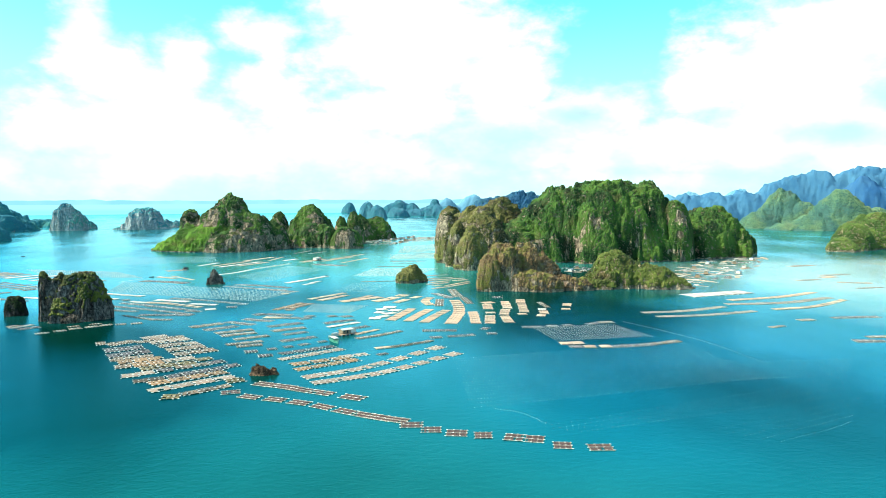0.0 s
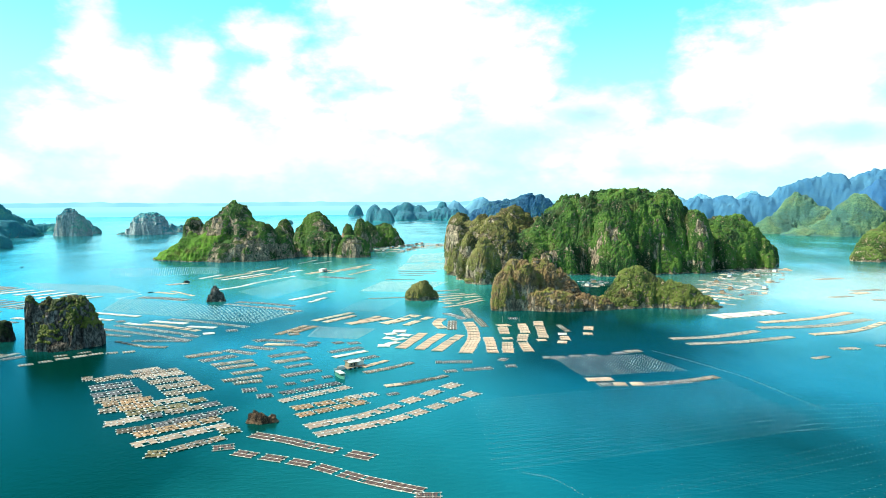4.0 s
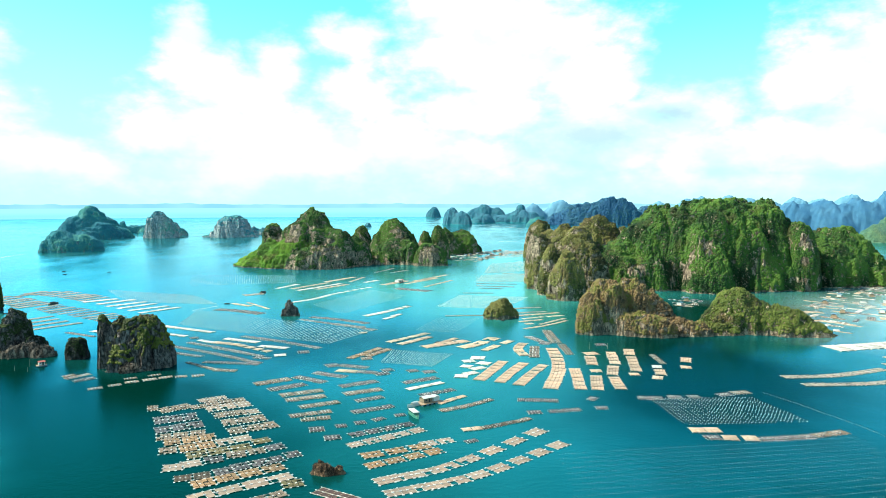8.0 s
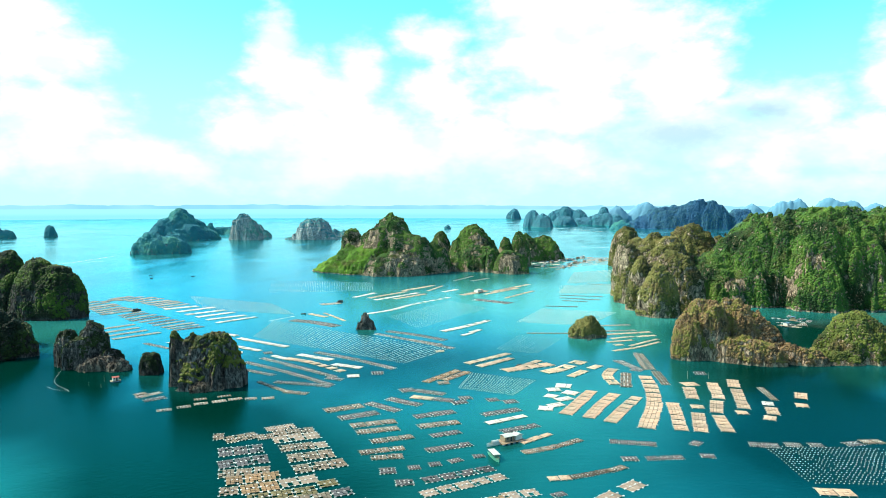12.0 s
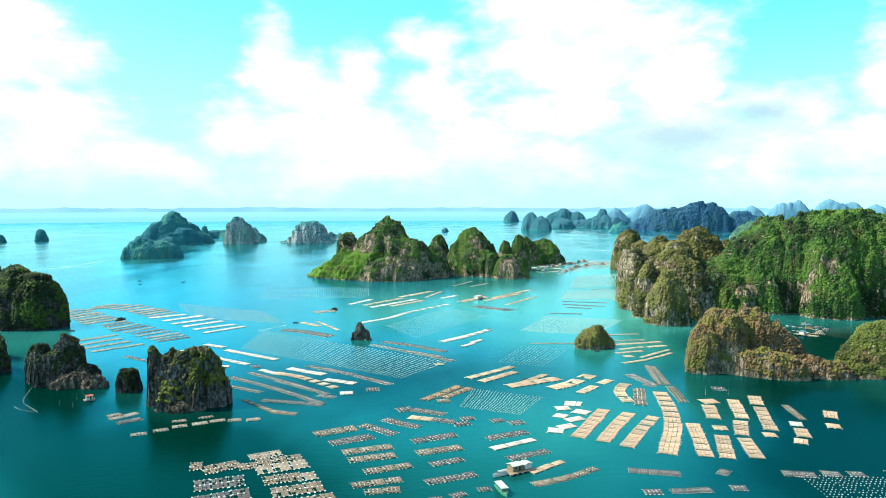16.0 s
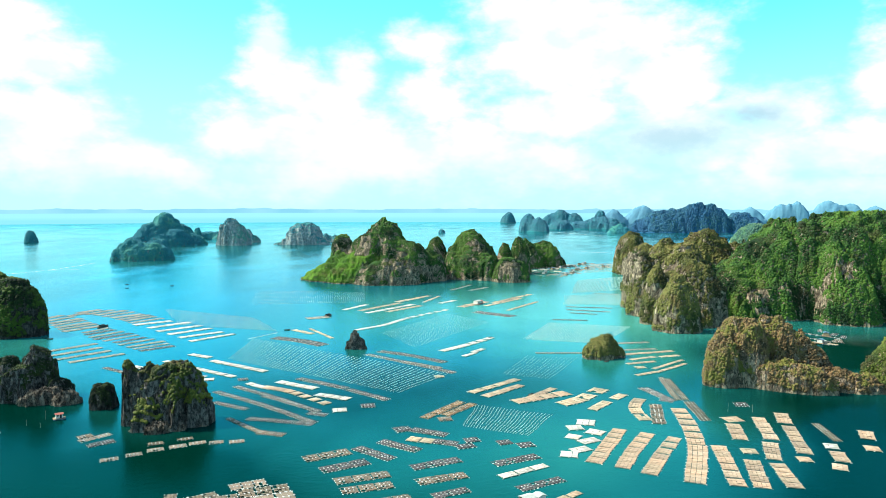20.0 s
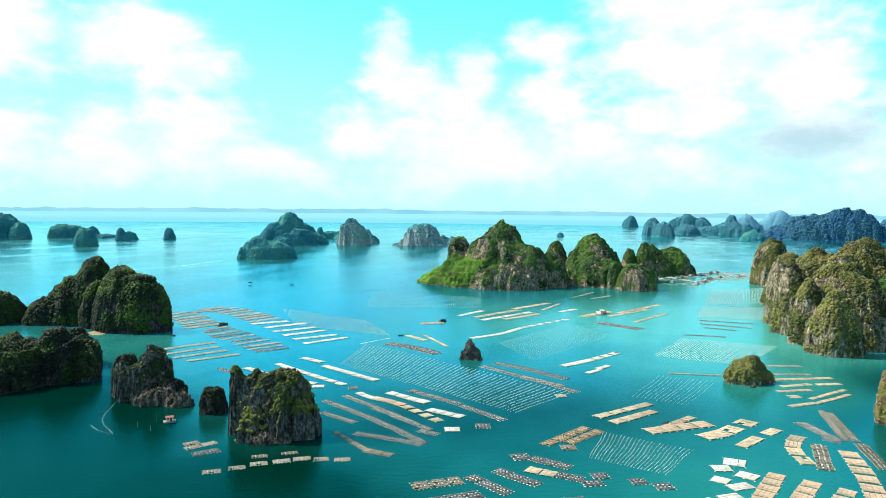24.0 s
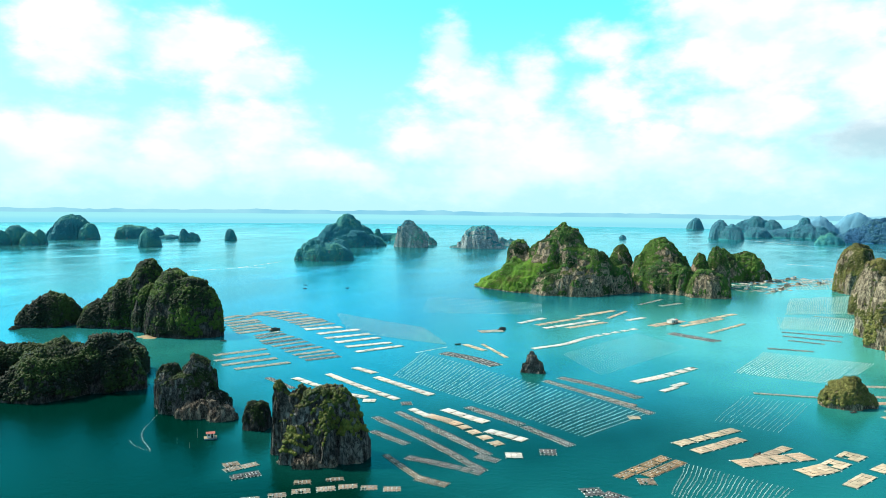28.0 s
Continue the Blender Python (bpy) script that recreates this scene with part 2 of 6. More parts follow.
def leaf_material(name, dark, mid, light, patch=0.03, withered=0.75):
    """Scrub: each clump has its own green, with larger patches across the slope."""
    k = Mat(name, 0.75, 0.2)
    own = k.co.outputs["Random Per Island"]
    big = k.noise(patch, 4, 0.6)
    pick = k.math("ADD", k.math("MULTIPLY", own, 0.26), k.math("ADD", k.math("MULTIPLY", big, 2.1), -0.55))
    c = k.ramp(pick, [(0.42, dark), (0.62, mid), (0.84, light)])
    dry = k.ramp(k.noise(patch * 1.6, 4, 0.6, shift=(40, 9, 3)), [(0.54, 0.0), (0.68, withered)])
    c = k.mix(dry, c, tuple(0.6 * (mid[0] + light[0]) / 2 * q for q in (1.9, 1.25, 0.5)))
    fine = k.ramp(k.noise(2.4, 3, 0.7), [(0.3, 0.5), (0.7, 1.0)])
    k.color(k.mix(1.0, c, fine, "MULTIPLY"))
    return k.bump(k.noise(1.8, 4, 0.7), 0.7).m


ROCK_TAN = rock_material("ochre_limestone", (0.56, 0.42, 0.28), (0.34, 0.25, 0.165), (0.15, 0.115, 0.08), (0.06, 0.085, 0.010), 0.70)
ROCK_GREEN = rock_material("overgrown_limestone", (0.58, 0.45, 0.30), (0.34, 0.26, 0.165), (0.09, 0.07, 0.05), (0.060, 0.090, 0.012), 0.62)
ROCK_REEF = rock_material("brown_reef", (0.34, 0.20, 0.11), (0.16, 0.085, 0.045), (0.03, 0.022, 0.016), (0.10, 0.07, 0.03), 1.4)
ROCK_GREY = rock_material("grey_limestone", (0.29, 0.265, 0.23), (0.105, 0.094, 0.08), (0.020, 0.018, 0.016), (0.050, 0.062, 0.010), 0.90)
# the left islands' shade is put into this darker rock colour
ROCK_SHADED = rock_material("shaded_limestone", (0.12, 0.105, 0.09), (0.036, 0.032, 0.028), (0.008, 0.008, 0.008), (0.018, 0.032, 0.005), 0.50)
# far islets: distance haze is mixed into the rock colours
ROCK_HAZED = rock_material("hazed_limestone", (0.34, 0.42, 0.40), (0.14, 0.30, 0.33), (0.06, 0.23, 0.29), (0.045, 0.270, 0.300), 0.02)
CLIFF_HAZED = rock_material("hazed_pale_cliff", (0.60, 0.62, 0.58), (0.36, 0.45, 0.45), (0.16, 0.30, 0.34), (0.060, 0.270, 0.260), 0.62)
LEAF = leaf_material("green_scrub", (0.010, 0.034, 0.006), (0.033, 0.096, 0.013), (0.078, 0.158, 0.019), withered=0.5)
LEAF_BRIGHT = leaf_material("bright_green_scrub", (0.045, 0.115, 0.008), (0.085, 0.20, 0.012), (0.14, 0.27, 0.018))
# scrub darkened in its colour for the shaded left islands
LEAF_SHADED = leaf_material("shaded_green_scrub", (0.004, 0.011, 0.004), (0.010, 0.023, 0.005), (0.034, 0.062, 0.008), withered=0.3)
LEAF_DRY = leaf_material("dry_brown_scrub", (0.060, 0.042, 0.018), (0.230, 0.145, 0.065), (0.150, 0.150, 0.028), 0.06)
LEAF_SERE = leaf_material("sere_scrub", (0.034, 0.038, 0.009), (0.098, 0.100, 0.021), (0.175, 0.160, 0.042))
LEAF_ISLET = leaf_material("islet_scrub", (0.028, 0.046, 0.008), (0.075, 0.105, 0.014), (0.125, 0.150, 0.024))
LEAF_TOP = leaf_material("stack_top_scrub", (0.022, 0.036, 0.006), (0.070, 0.090, 0.012), (0.130, 0.140, 0.020))
# scrub of the twin peaks, part of their shade in its colour
LEAF_PART_SHADED = leaf_material("part_shaded_scrub", (0.005, 0.014, 0.004), (0.016, 0.038, 0.006), (0.060, 0.105, 0.010), 0.045, 0.3)
LEAF_HEAD = leaf_material("headland_scrub", (0.032, 0.068, 0.012), (0.070, 0.125, 0.020), (0.120, 0.165, 0.030))
# mainland scrub, paled and blued by haze mixed into its colour
LEAF_HAZED_HILL = leaf_material("hazed_hill_scrub", (0.055, 0.150, 0.120), (0.105, 0.210, 0.110), (0.160, 0.245, 0.110), 0.012, 0.3)
ROCK_FOOT = rock_material("wave_cut_limestone", (0.42, 0.34, 0.25), (0.22, 0.17, 0.12), (0.06, 0.05, 0.04), (0.20, 0.16, 0.10), 1.4)
# palest islet scrub, the haze painted into its colour
LEAF_HAZED_FAINT = leaf_material("hazed_faint_scrub", (0.060, 0.190, 0.270), (0.070, 0.210, 0.280), (0.085, 0.225, 0.275), 0.01, 0.0)
# ridge scrub with blue haze in its base colour
LEAF_HAZED_DEEP = leaf_material("hazed_deep_scrub", (0.016, 0.085, 0.170), (0.024, 0.108, 0.180), (0.036, 0.130, 0.175), 0.01, 0.0)
# islet scrub turned blue-green by haze in the colour
LEAF_HAZED = leaf_material("hazed_scrub", (0.024, 0.180, 0.235), (0.042, 0.255, 0.285), (0.085, 0.330, 0.255), 0.014, 0.0)


# Far hills: aerial haze is put into the two base tones.
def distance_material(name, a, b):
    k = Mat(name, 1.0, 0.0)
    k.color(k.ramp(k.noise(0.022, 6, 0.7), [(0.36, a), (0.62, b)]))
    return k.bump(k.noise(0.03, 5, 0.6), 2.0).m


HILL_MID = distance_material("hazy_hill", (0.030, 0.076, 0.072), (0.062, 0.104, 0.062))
HILL_DEEP = distance_material("hazed_deep_hill", (0.020, 0.070, 0.150), (0.030, 0.085, 0.150))
HILL_BLUE = distance_material("hazed_blue_hill", (0.030, 0.095, 0.165), (0.044, 0.118, 0.178))
HILL_PALE = distance_material("hazed_pale_hill", (0.078, 0.185, 0.255), (0.092, 0.205, 0.268))


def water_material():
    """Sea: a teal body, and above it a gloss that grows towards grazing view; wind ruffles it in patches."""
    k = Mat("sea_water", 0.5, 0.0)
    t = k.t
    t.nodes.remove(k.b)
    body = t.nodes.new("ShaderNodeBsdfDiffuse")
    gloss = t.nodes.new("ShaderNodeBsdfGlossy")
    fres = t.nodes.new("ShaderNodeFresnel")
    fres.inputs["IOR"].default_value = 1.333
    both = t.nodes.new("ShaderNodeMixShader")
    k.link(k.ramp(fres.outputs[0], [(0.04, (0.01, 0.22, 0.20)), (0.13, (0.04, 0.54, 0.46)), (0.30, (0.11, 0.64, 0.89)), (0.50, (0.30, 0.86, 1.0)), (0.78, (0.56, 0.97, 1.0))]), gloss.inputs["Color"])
    # random tone, plus round patches that paint reflections, shade and glare into the colour
    offset = k.math("MULTIPLY", k.math("SUBTRACT", k.noise(0.0045, 4, 0.55, (1, 0.6, 1)), 0.5), 1.2)
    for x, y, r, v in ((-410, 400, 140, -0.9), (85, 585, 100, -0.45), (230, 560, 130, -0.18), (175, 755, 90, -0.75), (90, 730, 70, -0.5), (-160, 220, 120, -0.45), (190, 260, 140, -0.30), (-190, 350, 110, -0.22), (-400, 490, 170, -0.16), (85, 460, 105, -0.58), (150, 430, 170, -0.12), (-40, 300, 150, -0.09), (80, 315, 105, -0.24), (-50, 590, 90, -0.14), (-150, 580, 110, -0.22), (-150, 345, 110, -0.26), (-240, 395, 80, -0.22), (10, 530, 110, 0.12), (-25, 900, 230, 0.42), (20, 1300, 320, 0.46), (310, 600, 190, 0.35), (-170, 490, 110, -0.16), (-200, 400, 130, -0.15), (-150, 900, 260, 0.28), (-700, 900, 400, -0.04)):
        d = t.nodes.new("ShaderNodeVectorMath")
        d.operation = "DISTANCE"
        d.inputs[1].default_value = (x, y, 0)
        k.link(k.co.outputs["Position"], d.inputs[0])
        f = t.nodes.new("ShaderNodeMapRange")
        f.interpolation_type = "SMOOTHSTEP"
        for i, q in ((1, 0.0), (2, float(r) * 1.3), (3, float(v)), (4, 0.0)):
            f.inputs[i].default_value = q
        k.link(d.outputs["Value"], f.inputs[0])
        offset = k.math("ADD", offset, f.outputs[0])
    blue = None         # two round patches that tint the body bluer
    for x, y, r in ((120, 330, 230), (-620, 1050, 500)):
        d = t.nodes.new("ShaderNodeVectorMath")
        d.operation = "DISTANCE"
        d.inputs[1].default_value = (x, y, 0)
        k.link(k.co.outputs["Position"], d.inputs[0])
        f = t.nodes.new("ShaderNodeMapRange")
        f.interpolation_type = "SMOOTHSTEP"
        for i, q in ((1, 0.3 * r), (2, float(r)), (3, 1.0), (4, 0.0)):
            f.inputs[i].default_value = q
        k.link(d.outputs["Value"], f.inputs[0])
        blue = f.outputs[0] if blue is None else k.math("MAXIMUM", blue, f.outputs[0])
    c = k.ramp(k.math("ADD", offset, 0.5), [(0.05, (0.0, 0.012, 0.008)), (0.42, (0.004, 0.060, 0.052)), (0.65, (0.012, 0.120, 0.098)), (1.0, (0.055, 0.255, 0.205))])
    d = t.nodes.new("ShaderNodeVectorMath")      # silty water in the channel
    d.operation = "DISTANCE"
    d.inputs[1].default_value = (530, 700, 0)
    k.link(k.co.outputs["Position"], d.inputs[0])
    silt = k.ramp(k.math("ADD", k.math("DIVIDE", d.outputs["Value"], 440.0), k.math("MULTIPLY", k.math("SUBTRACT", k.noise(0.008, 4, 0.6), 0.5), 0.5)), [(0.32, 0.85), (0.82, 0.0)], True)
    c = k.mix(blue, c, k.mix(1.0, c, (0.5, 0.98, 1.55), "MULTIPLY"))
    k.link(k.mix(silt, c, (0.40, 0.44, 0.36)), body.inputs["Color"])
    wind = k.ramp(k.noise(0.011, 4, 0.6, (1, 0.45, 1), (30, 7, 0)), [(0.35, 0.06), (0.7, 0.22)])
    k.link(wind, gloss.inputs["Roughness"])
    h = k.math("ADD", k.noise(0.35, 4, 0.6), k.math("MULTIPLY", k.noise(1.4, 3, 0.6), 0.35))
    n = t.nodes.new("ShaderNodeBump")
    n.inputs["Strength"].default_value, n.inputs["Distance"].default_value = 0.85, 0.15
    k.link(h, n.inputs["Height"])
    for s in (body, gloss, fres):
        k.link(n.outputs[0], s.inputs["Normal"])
    gloss_share = k.ramp(k.math("ADD", offset, 0.5), [(0.0, 0.35), (0.38, 1.0)])     # dark patches also cut the sky gloss, deepening the painted shade
    k.link(k.math("MULTIPLY", k.math("POWER", fres.outputs[0], 0.77), gloss_share), both.inputs[0])
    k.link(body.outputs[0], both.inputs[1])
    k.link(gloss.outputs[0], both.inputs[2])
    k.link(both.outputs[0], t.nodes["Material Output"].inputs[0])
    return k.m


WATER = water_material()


def plain(name, a, b, scale, rough=0.8, bump=0.02):
    """Two tones mixed by grain, each object a little lighter or darker than the next."""
    k = Mat(name, rough, 0.3)
    c = k.ramp(k.noise(scale, 5, 0.65), [(0.3, a), (0.7, b)])
    own = k.ramp(k.random_object(), [(0.0, (0.58, 0.60, 0.60)), (0.35, (1.0, 0.93, 0.87)), (0.7, (0.74, 0.77, 0.74)), (1.0, (1.0, 1.0, 1.0))])
    each = k.ramp(k.co.outputs["Random Per Island"], [(0.0, (0.60, 0.61, 0.58)), (0.4, (0.90, 0.88, 0.84)), (1.0, (1.0, 1.0, 1.0))])
    c = k.mix(1.0, c, each, "MULTIPLY")
    k.color(k.mix(1.0, k.mix(1.0, c, own, "MULTIPLY"), (0.82, 0.81, 0.78), "MULTIPLY"))
    return k.bump(k.noise(scale * 4, 3, 0.6), bump).m

# ---- mesh helpers ----
def mesh_of(name, verts, faces, material):
    me = bpy.data.meshes.new(name)
    me.from_pydata(verts if isinstance(verts, list) else verts.tolist(), [], faces if isinstance(faces, list) else faces.tolist())
    me.materials.append(material)
    me.update()
    return me


def hang(ob, parent):
    ob.parent = parent
    return ob


def thing(name, x, y, label, category, group="", z=0.0, turn=0.0):
    ob = new(name)
    ob.empty_display_size = 1.0
    ob.matrix_basis = pose(x, y, z, 0, 0, turn)
    return tagged(ob, label, category, group)


def part(name, me, parent, label="", kind="", m=None):
    ob = hang(new(name, me), parent)
    if m is not None:
        ob.matrix_basis = m
    return tagged(ob, label, kind=kind)


rng = np.random.default_rng(7)
LATTICE = rng.random((64, 64, 64)).astype(np.float32)


def value_noise(p, octaves=3, gain=0.5):
    """Smooth lattice noise, about -1 to 1, for an (n, 3) array."""
    out, amp, tot = np.zeros(len(p)), 1.0, 0.0
    for o in range(octaves):
        q = p * (2.0 ** o) + 17.3 * o
        i = np.floor(q).astype(int)
        f = q - i
        f = f * f * (3 - 2 * f)
        s = np.zeros(len(p))
        for dx in (0, 1):
            for dy in (0, 1):
                for dz in (0, 1):
                    w = (f[:, 0] if dx else 1 - f[:, 0]) * (f[:, 1] if dy else 1 - f[:, 1]) * (f[:, 2] if dz else 1 - f[:, 2])
                    s += w * LATTICE[(i[:, 0] + dx) % 64, (i[:, 1] + dy) % 64, (i[:, 2] + dz) % 64]
        out += amp * (s * 2 - 1)
        tot += amp
        amp *= gain
    return out / tot


SHAPES = {"tower": (0.72, 1.15), "dome": (1.0, 1.25), "peak": (1.2, 1.4), "cone": (1.6, 1.7), "hill": (2.1, 1.8), "block": (0.5, 1.05)}


def terrain(summits, step, seed, rough=1.0, grain=1.0, flutes=1.0):
    """One rock mass: the summits run together, with ledges, ribs, gullies and a broken top; also which summit rules where."""
    S = np.array([q[:6] for q in summits], float)
    reach = S[:, 2:4].max(1) * 1.25 + 3
    x = np.arange((S[:, 0] - reach).min(), (S[:, 0] + reach).max(), step)
    y = np.arange((S[:, 1] - reach).min(), (S[:, 1] + reach).max(), step)
    X, Y = [q.ravel() for q in np.meshgrid(x, y)]
    g = np.random.default_rng(int(seed * 10))
    X, Y = X + g.uniform(-0.3, 0.3, len(X)) * step, Y + g.uniform(-0.3, 0.3, len(X)) * step
    zero = 0 * X
    size = float(np.median(S[:, 2:5].min(1))) * grain
    lobes = value_noise(np.stack([X / (0.75 * size), Y / (0.75 * size), zero + seed], 1), 3, 0.55)
    nicks = value_noise(np.stack([X, Y, zero + seed * 2.0], 1) / (0.22 * size + 1.5), 3, 0.6)
    top = value_noise(np.stack([X / (0.7 * size), Y / (0.7 * size), zero + seed * 1.3], 1), 4, 0.5)
    cut = 1 - 2 * np.abs(value_noise(np.stack([X, Y, zero + seed * 0.7], 1) / (0.8 * size + 2), 3, 0.45))
    heights = []
    for (cx, cy, a, b, h, az, shape) in summits:
        e1, e2 = SHAPES[shape]
        ca, sa = math.cos(radians(az)), math.sin(radians(az))
        u, v = ((X - cx) * ca + (Y - cy) * sa) / a, (-(X - cx) * sa + (Y - cy) * ca) / b
        r = np.sqrt(u * u + v * v) * (1 + rough * (0.22 * lobes + 0.07 * nicks))
        z = np.clip(1 - np.clip(r, 0, 1) ** (2 / e1), 0, 1) ** (e2 / 2)
        z = z + z ** 0.7 * rough * min(1.0, 0.9 * size / grain / h) * (0.22 * top - 0.16 * np.clip(cut, 0, 1) + 0.03 * nicks)
        z = z * h / max(z.max(), 0.01)
        heights.append(np.where(r > 1, -(r - 1) * 3 * h, z))
    H = np.array(heights)
    rule = H.argmax(0)
    Z = np.where(H.max(0) > 0, (np.clip(H, 0, None) ** 5).sum(0) ** 0.2, H.max(0))
    # cliff bands and ledges
    band = 0.30 * size + 2.5
    wob = value_noise(np.stack([X, Y, zero], 1) / (1.6 * size) + seed, 2)
    Z = Z + 0.13 * band * rough * np.sin((Z / band + 1.5 * wob) * 6.283) * np.clip(Z / band, 0, 1)
    Z = np.clip(Z, -4, None)
    P = np.stack([X, Y, Z], 1)
    Q = P * np.array([1, 1, 0.33])
    high = np.clip(Z / 4 + 0.6, 0, 1) * rough * flutes
    for axis in (0, 1):
        P[:, axis] += high * (value_noise(Q / (0.24 * size + 2) + seed + 31 * axis, 3, 0.6) * 0.17 * size + value_noise(P * np.array([1, 1, 0.6]) / (0.07 * size + 1.0) + 57 * axis, 3, 0.65) * (0.06 * size + 0.35))
    nx, ny = len(x), len(y)
    idx = np.arange(nx * ny).reshape(ny, nx)
    a0, a1, b0, b1 = idx[:-1, :-1].ravel(), idx[:-1, 1:].ravel(), idx[1:, :-1].ravel(), idx[1:, 1:].ravel()
    T = np.concatenate([np.stack([a0, a1, b1], 1), np.stack([a0, b1, b0], 1)])
    T = T[(Z[T] > -3.9).any(1)]
    return P, T, rule


def compact(P, T):
    used = np.unique(T)
    back = np.zeros(len(P), int)
    back[used] = np.arange(len(used))
    return P[used], back[T]


ICO = np.array([(0, 0, 1)] + [(0.894 * math.cos(i * 1.2566), 0.894 * math.sin(i * 1.2566), 0.447) for i in range(5)]
               + [(0.894 * math.cos((i + 0.5) * 1.2566), 0.894 * math.sin((i + 0.5) * 1.2566), -0.447) for i in range(5)] + [(0, 0, -1)])
ICO_F = np.array([(0, 1 + i, 1 + (i + 1) % 5) for i in range(5)] + [(1 + i, 6 + i, 1 + (i + 1) % 5) for i in range(5)]
                 + [(6 + i, 6 + (i + 1) % 5, 1 + (i + 1) % 5) for i in range(5)] + [(6 + i, 11, 6 + (i + 1) % 5) for i in range(5)])


OCTA = np.array([(0, 0, 1), (1, 0, 0.1), (0, 1, -0.1), (-1, 0, 0.1), (0, -1, -0.1), (0, 0, -1)])
OCTA_F = np.array([(0, 1, 2), (0, 2, 3), (0, 3, 4), (0, 4, 1), (5, 2, 1), (5, 3, 2), (5, 4, 3), (5, 1, 4)])


def scrub(P, tris, size, spacing, seed, steep=0.25, bare=0.0, below=1.2, fine=False, foot=2.5):
    """Ragged clumps of leaves over the slopes that are not too steep; bare: share of the slope left open."""
    g = np.random.default_rng(seed)
    A, B, C = P[tris[:, 0]], P[tris[:, 1]], P[tris[:, 2]]
    n = np.cross(B - A, C - A)
    area = np.linalg.norm(n, axis=1) / 2
    nz = n[:, 2] / (2 * area + 1e-9)
    count = int(area.sum() / spacing ** 2)
    pick = g.choice(len(tris), count, p=area / area.sum())
    s, t = g.random(count), g.random(count)
    flip = s + t > 1
    s[flip], t[flip] = 1 - s[flip], 1 - t[flip]
    Q = A[pick] + (B - A)[pick] * s[:, None] + (C - A)[pick] * t[:, None]
    mask = value_noise(Q / (size * 9.0) + seed, 3)
    keep = (nz[pick] + mask * 0.95 + g.random(count) * 0.10 > steep) & (Q[:, 2] > below + foot * np.clip(0.5 + 1.4 * value_noise(Q * np.array([1, 1, 0.1]) / (size * 7) + 5, 2), 0.1, 2)) & (mask > -1 + 2 * bare * 0.5)
    Q = Q[keep]
    m = len(Q)
    R = size * (0.55 + 0.8 * g.random(m) ** 1.5)
    form, fcs = (ICO, ICO_F) if fine else (OCTA, OCTA_F)
    k = len(form)
    V = form[None] * (0.6 + 0.75 * g.random((m, k, 1)))
    for i, j in ((1, 2), (0, 2), (0, 1)):       # turned every way
        ang = g.random(m) * 6.283
        c, s_ = np.cos(ang)[:, None], np.sin(ang)[:, None]
        V[..., i], V[..., j] = V[..., i] * c - V[..., j] * s_, V[..., i] * s_ + V[..., j] * c
    V[..., 2] *= (0.8 + 0.5 * g.random(m))[:, None]
    V = V * R[:, None, None] + Q[:, None] + np.array([0, 0, 0.15])
    F = fcs[None] + (np.arange(m) * k)[:, None, None]
    return V.reshape(-1, 3), F.reshape(-1, 3)


def tidy(T, own, n):
    """Gives stray pieces of a crag to the crag that surrounds them."""
    for _ in range(2):
        keys, at = np.unique(T * n + own[:, None], return_inverse=True)
        at = at.reshape(-1, 3)
        L = np.arange(len(keys))
        while True:
            N = L.copy()
            np.minimum.at(N, at.ravel(), np.repeat(L[at].min(1), 3))
            N = N[N]
            if (N == L).all():
                break
            L = N
        piece = L[at[:, 0]]
        for i in range(n):
            ids, count = np.unique(piece[own == i], return_counts=True)
            for k in ids[count < count.max()] if len(ids) > 1 else ():
                mine = piece == k
                touch = np.isin(T, T[mine]).any(1) & ~mine
                if touch.any():
                    own[mine] = np.bincount(own[touch]).argmax()
    return own


def island(name, summits, label, rock, leaf, step=2.0, bush=2.0, spacing=2.2, steep=0.25, seed=1, rough=1.0, grain=1.0, flutes=1.0, foot=2.5, fine=False, lawn=(), dry=(), scars=(), cover="scrub", group="karst islands", category="island"):
    """A karst island: its crags, and the scrub that covers them."""
    x0, y0 = summits[0][0], summits[0][1]
    base = thing(name, x0, y0, label, category, group)
    P, T, rule = terrain([(q[0] - x0, q[1] - y0, *q[2:]) for q in summits], step, seed * 7.7, rough, grain, flutes)
    own = tidy(T, rule[T[:, 0]], len(summits))
    open_face = np.zeros(len(T), bool)      # cliff scars that nothing grows on
    mid = P[T[:, 0]]
    for sx, sy, sz, r in scars:
        open_face |= ((mid[:, 0] + x0 - sx) ** 2 + (mid[:, 1] + y0 - sy) ** 2 + ((mid[:, 2] - sz) * 0.8) ** 2) < r * r * (1 + 0.7 * value_noise(mid / 5.0, 2))
    for i in range(len(summits)):
        if (own == i).sum() > 30:
            me = mesh_of("crag", *compact(P, T[own == i]), rock)
            if step >= 4:        # far hills: softened by distance
                me.polygons.foreach_set("use_smooth", [True] * len(me.polygons))
            part("crag", me, base)
    if leaf:
        grassy, sere = np.isin(own, lawn), np.isin(own, dry)
        for chosen, mat, size, gap, limit in ((~grassy & ~sere, leaf, bush, spacing, steep), (sere, LEAF_SERE, bush, spacing, steep + 0.42), (grassy, LEAF_BRIGHT, bush * 0.8, spacing * 0.75, -0.6)):
            chosen = chosen & ~open_face
            if chosen.any():
                me = mesh_of(cover, *scrub(P, T[chosen], size, gap, seed, limit, fine=fine, foot=foot if limit > -0.5 else 0.5), mat)
                me.polygons.foreach_set("use_smooth", [cover == "scrub"] * len(me.polygons))
                part(cover, me, base, kind="stuff")
    return base


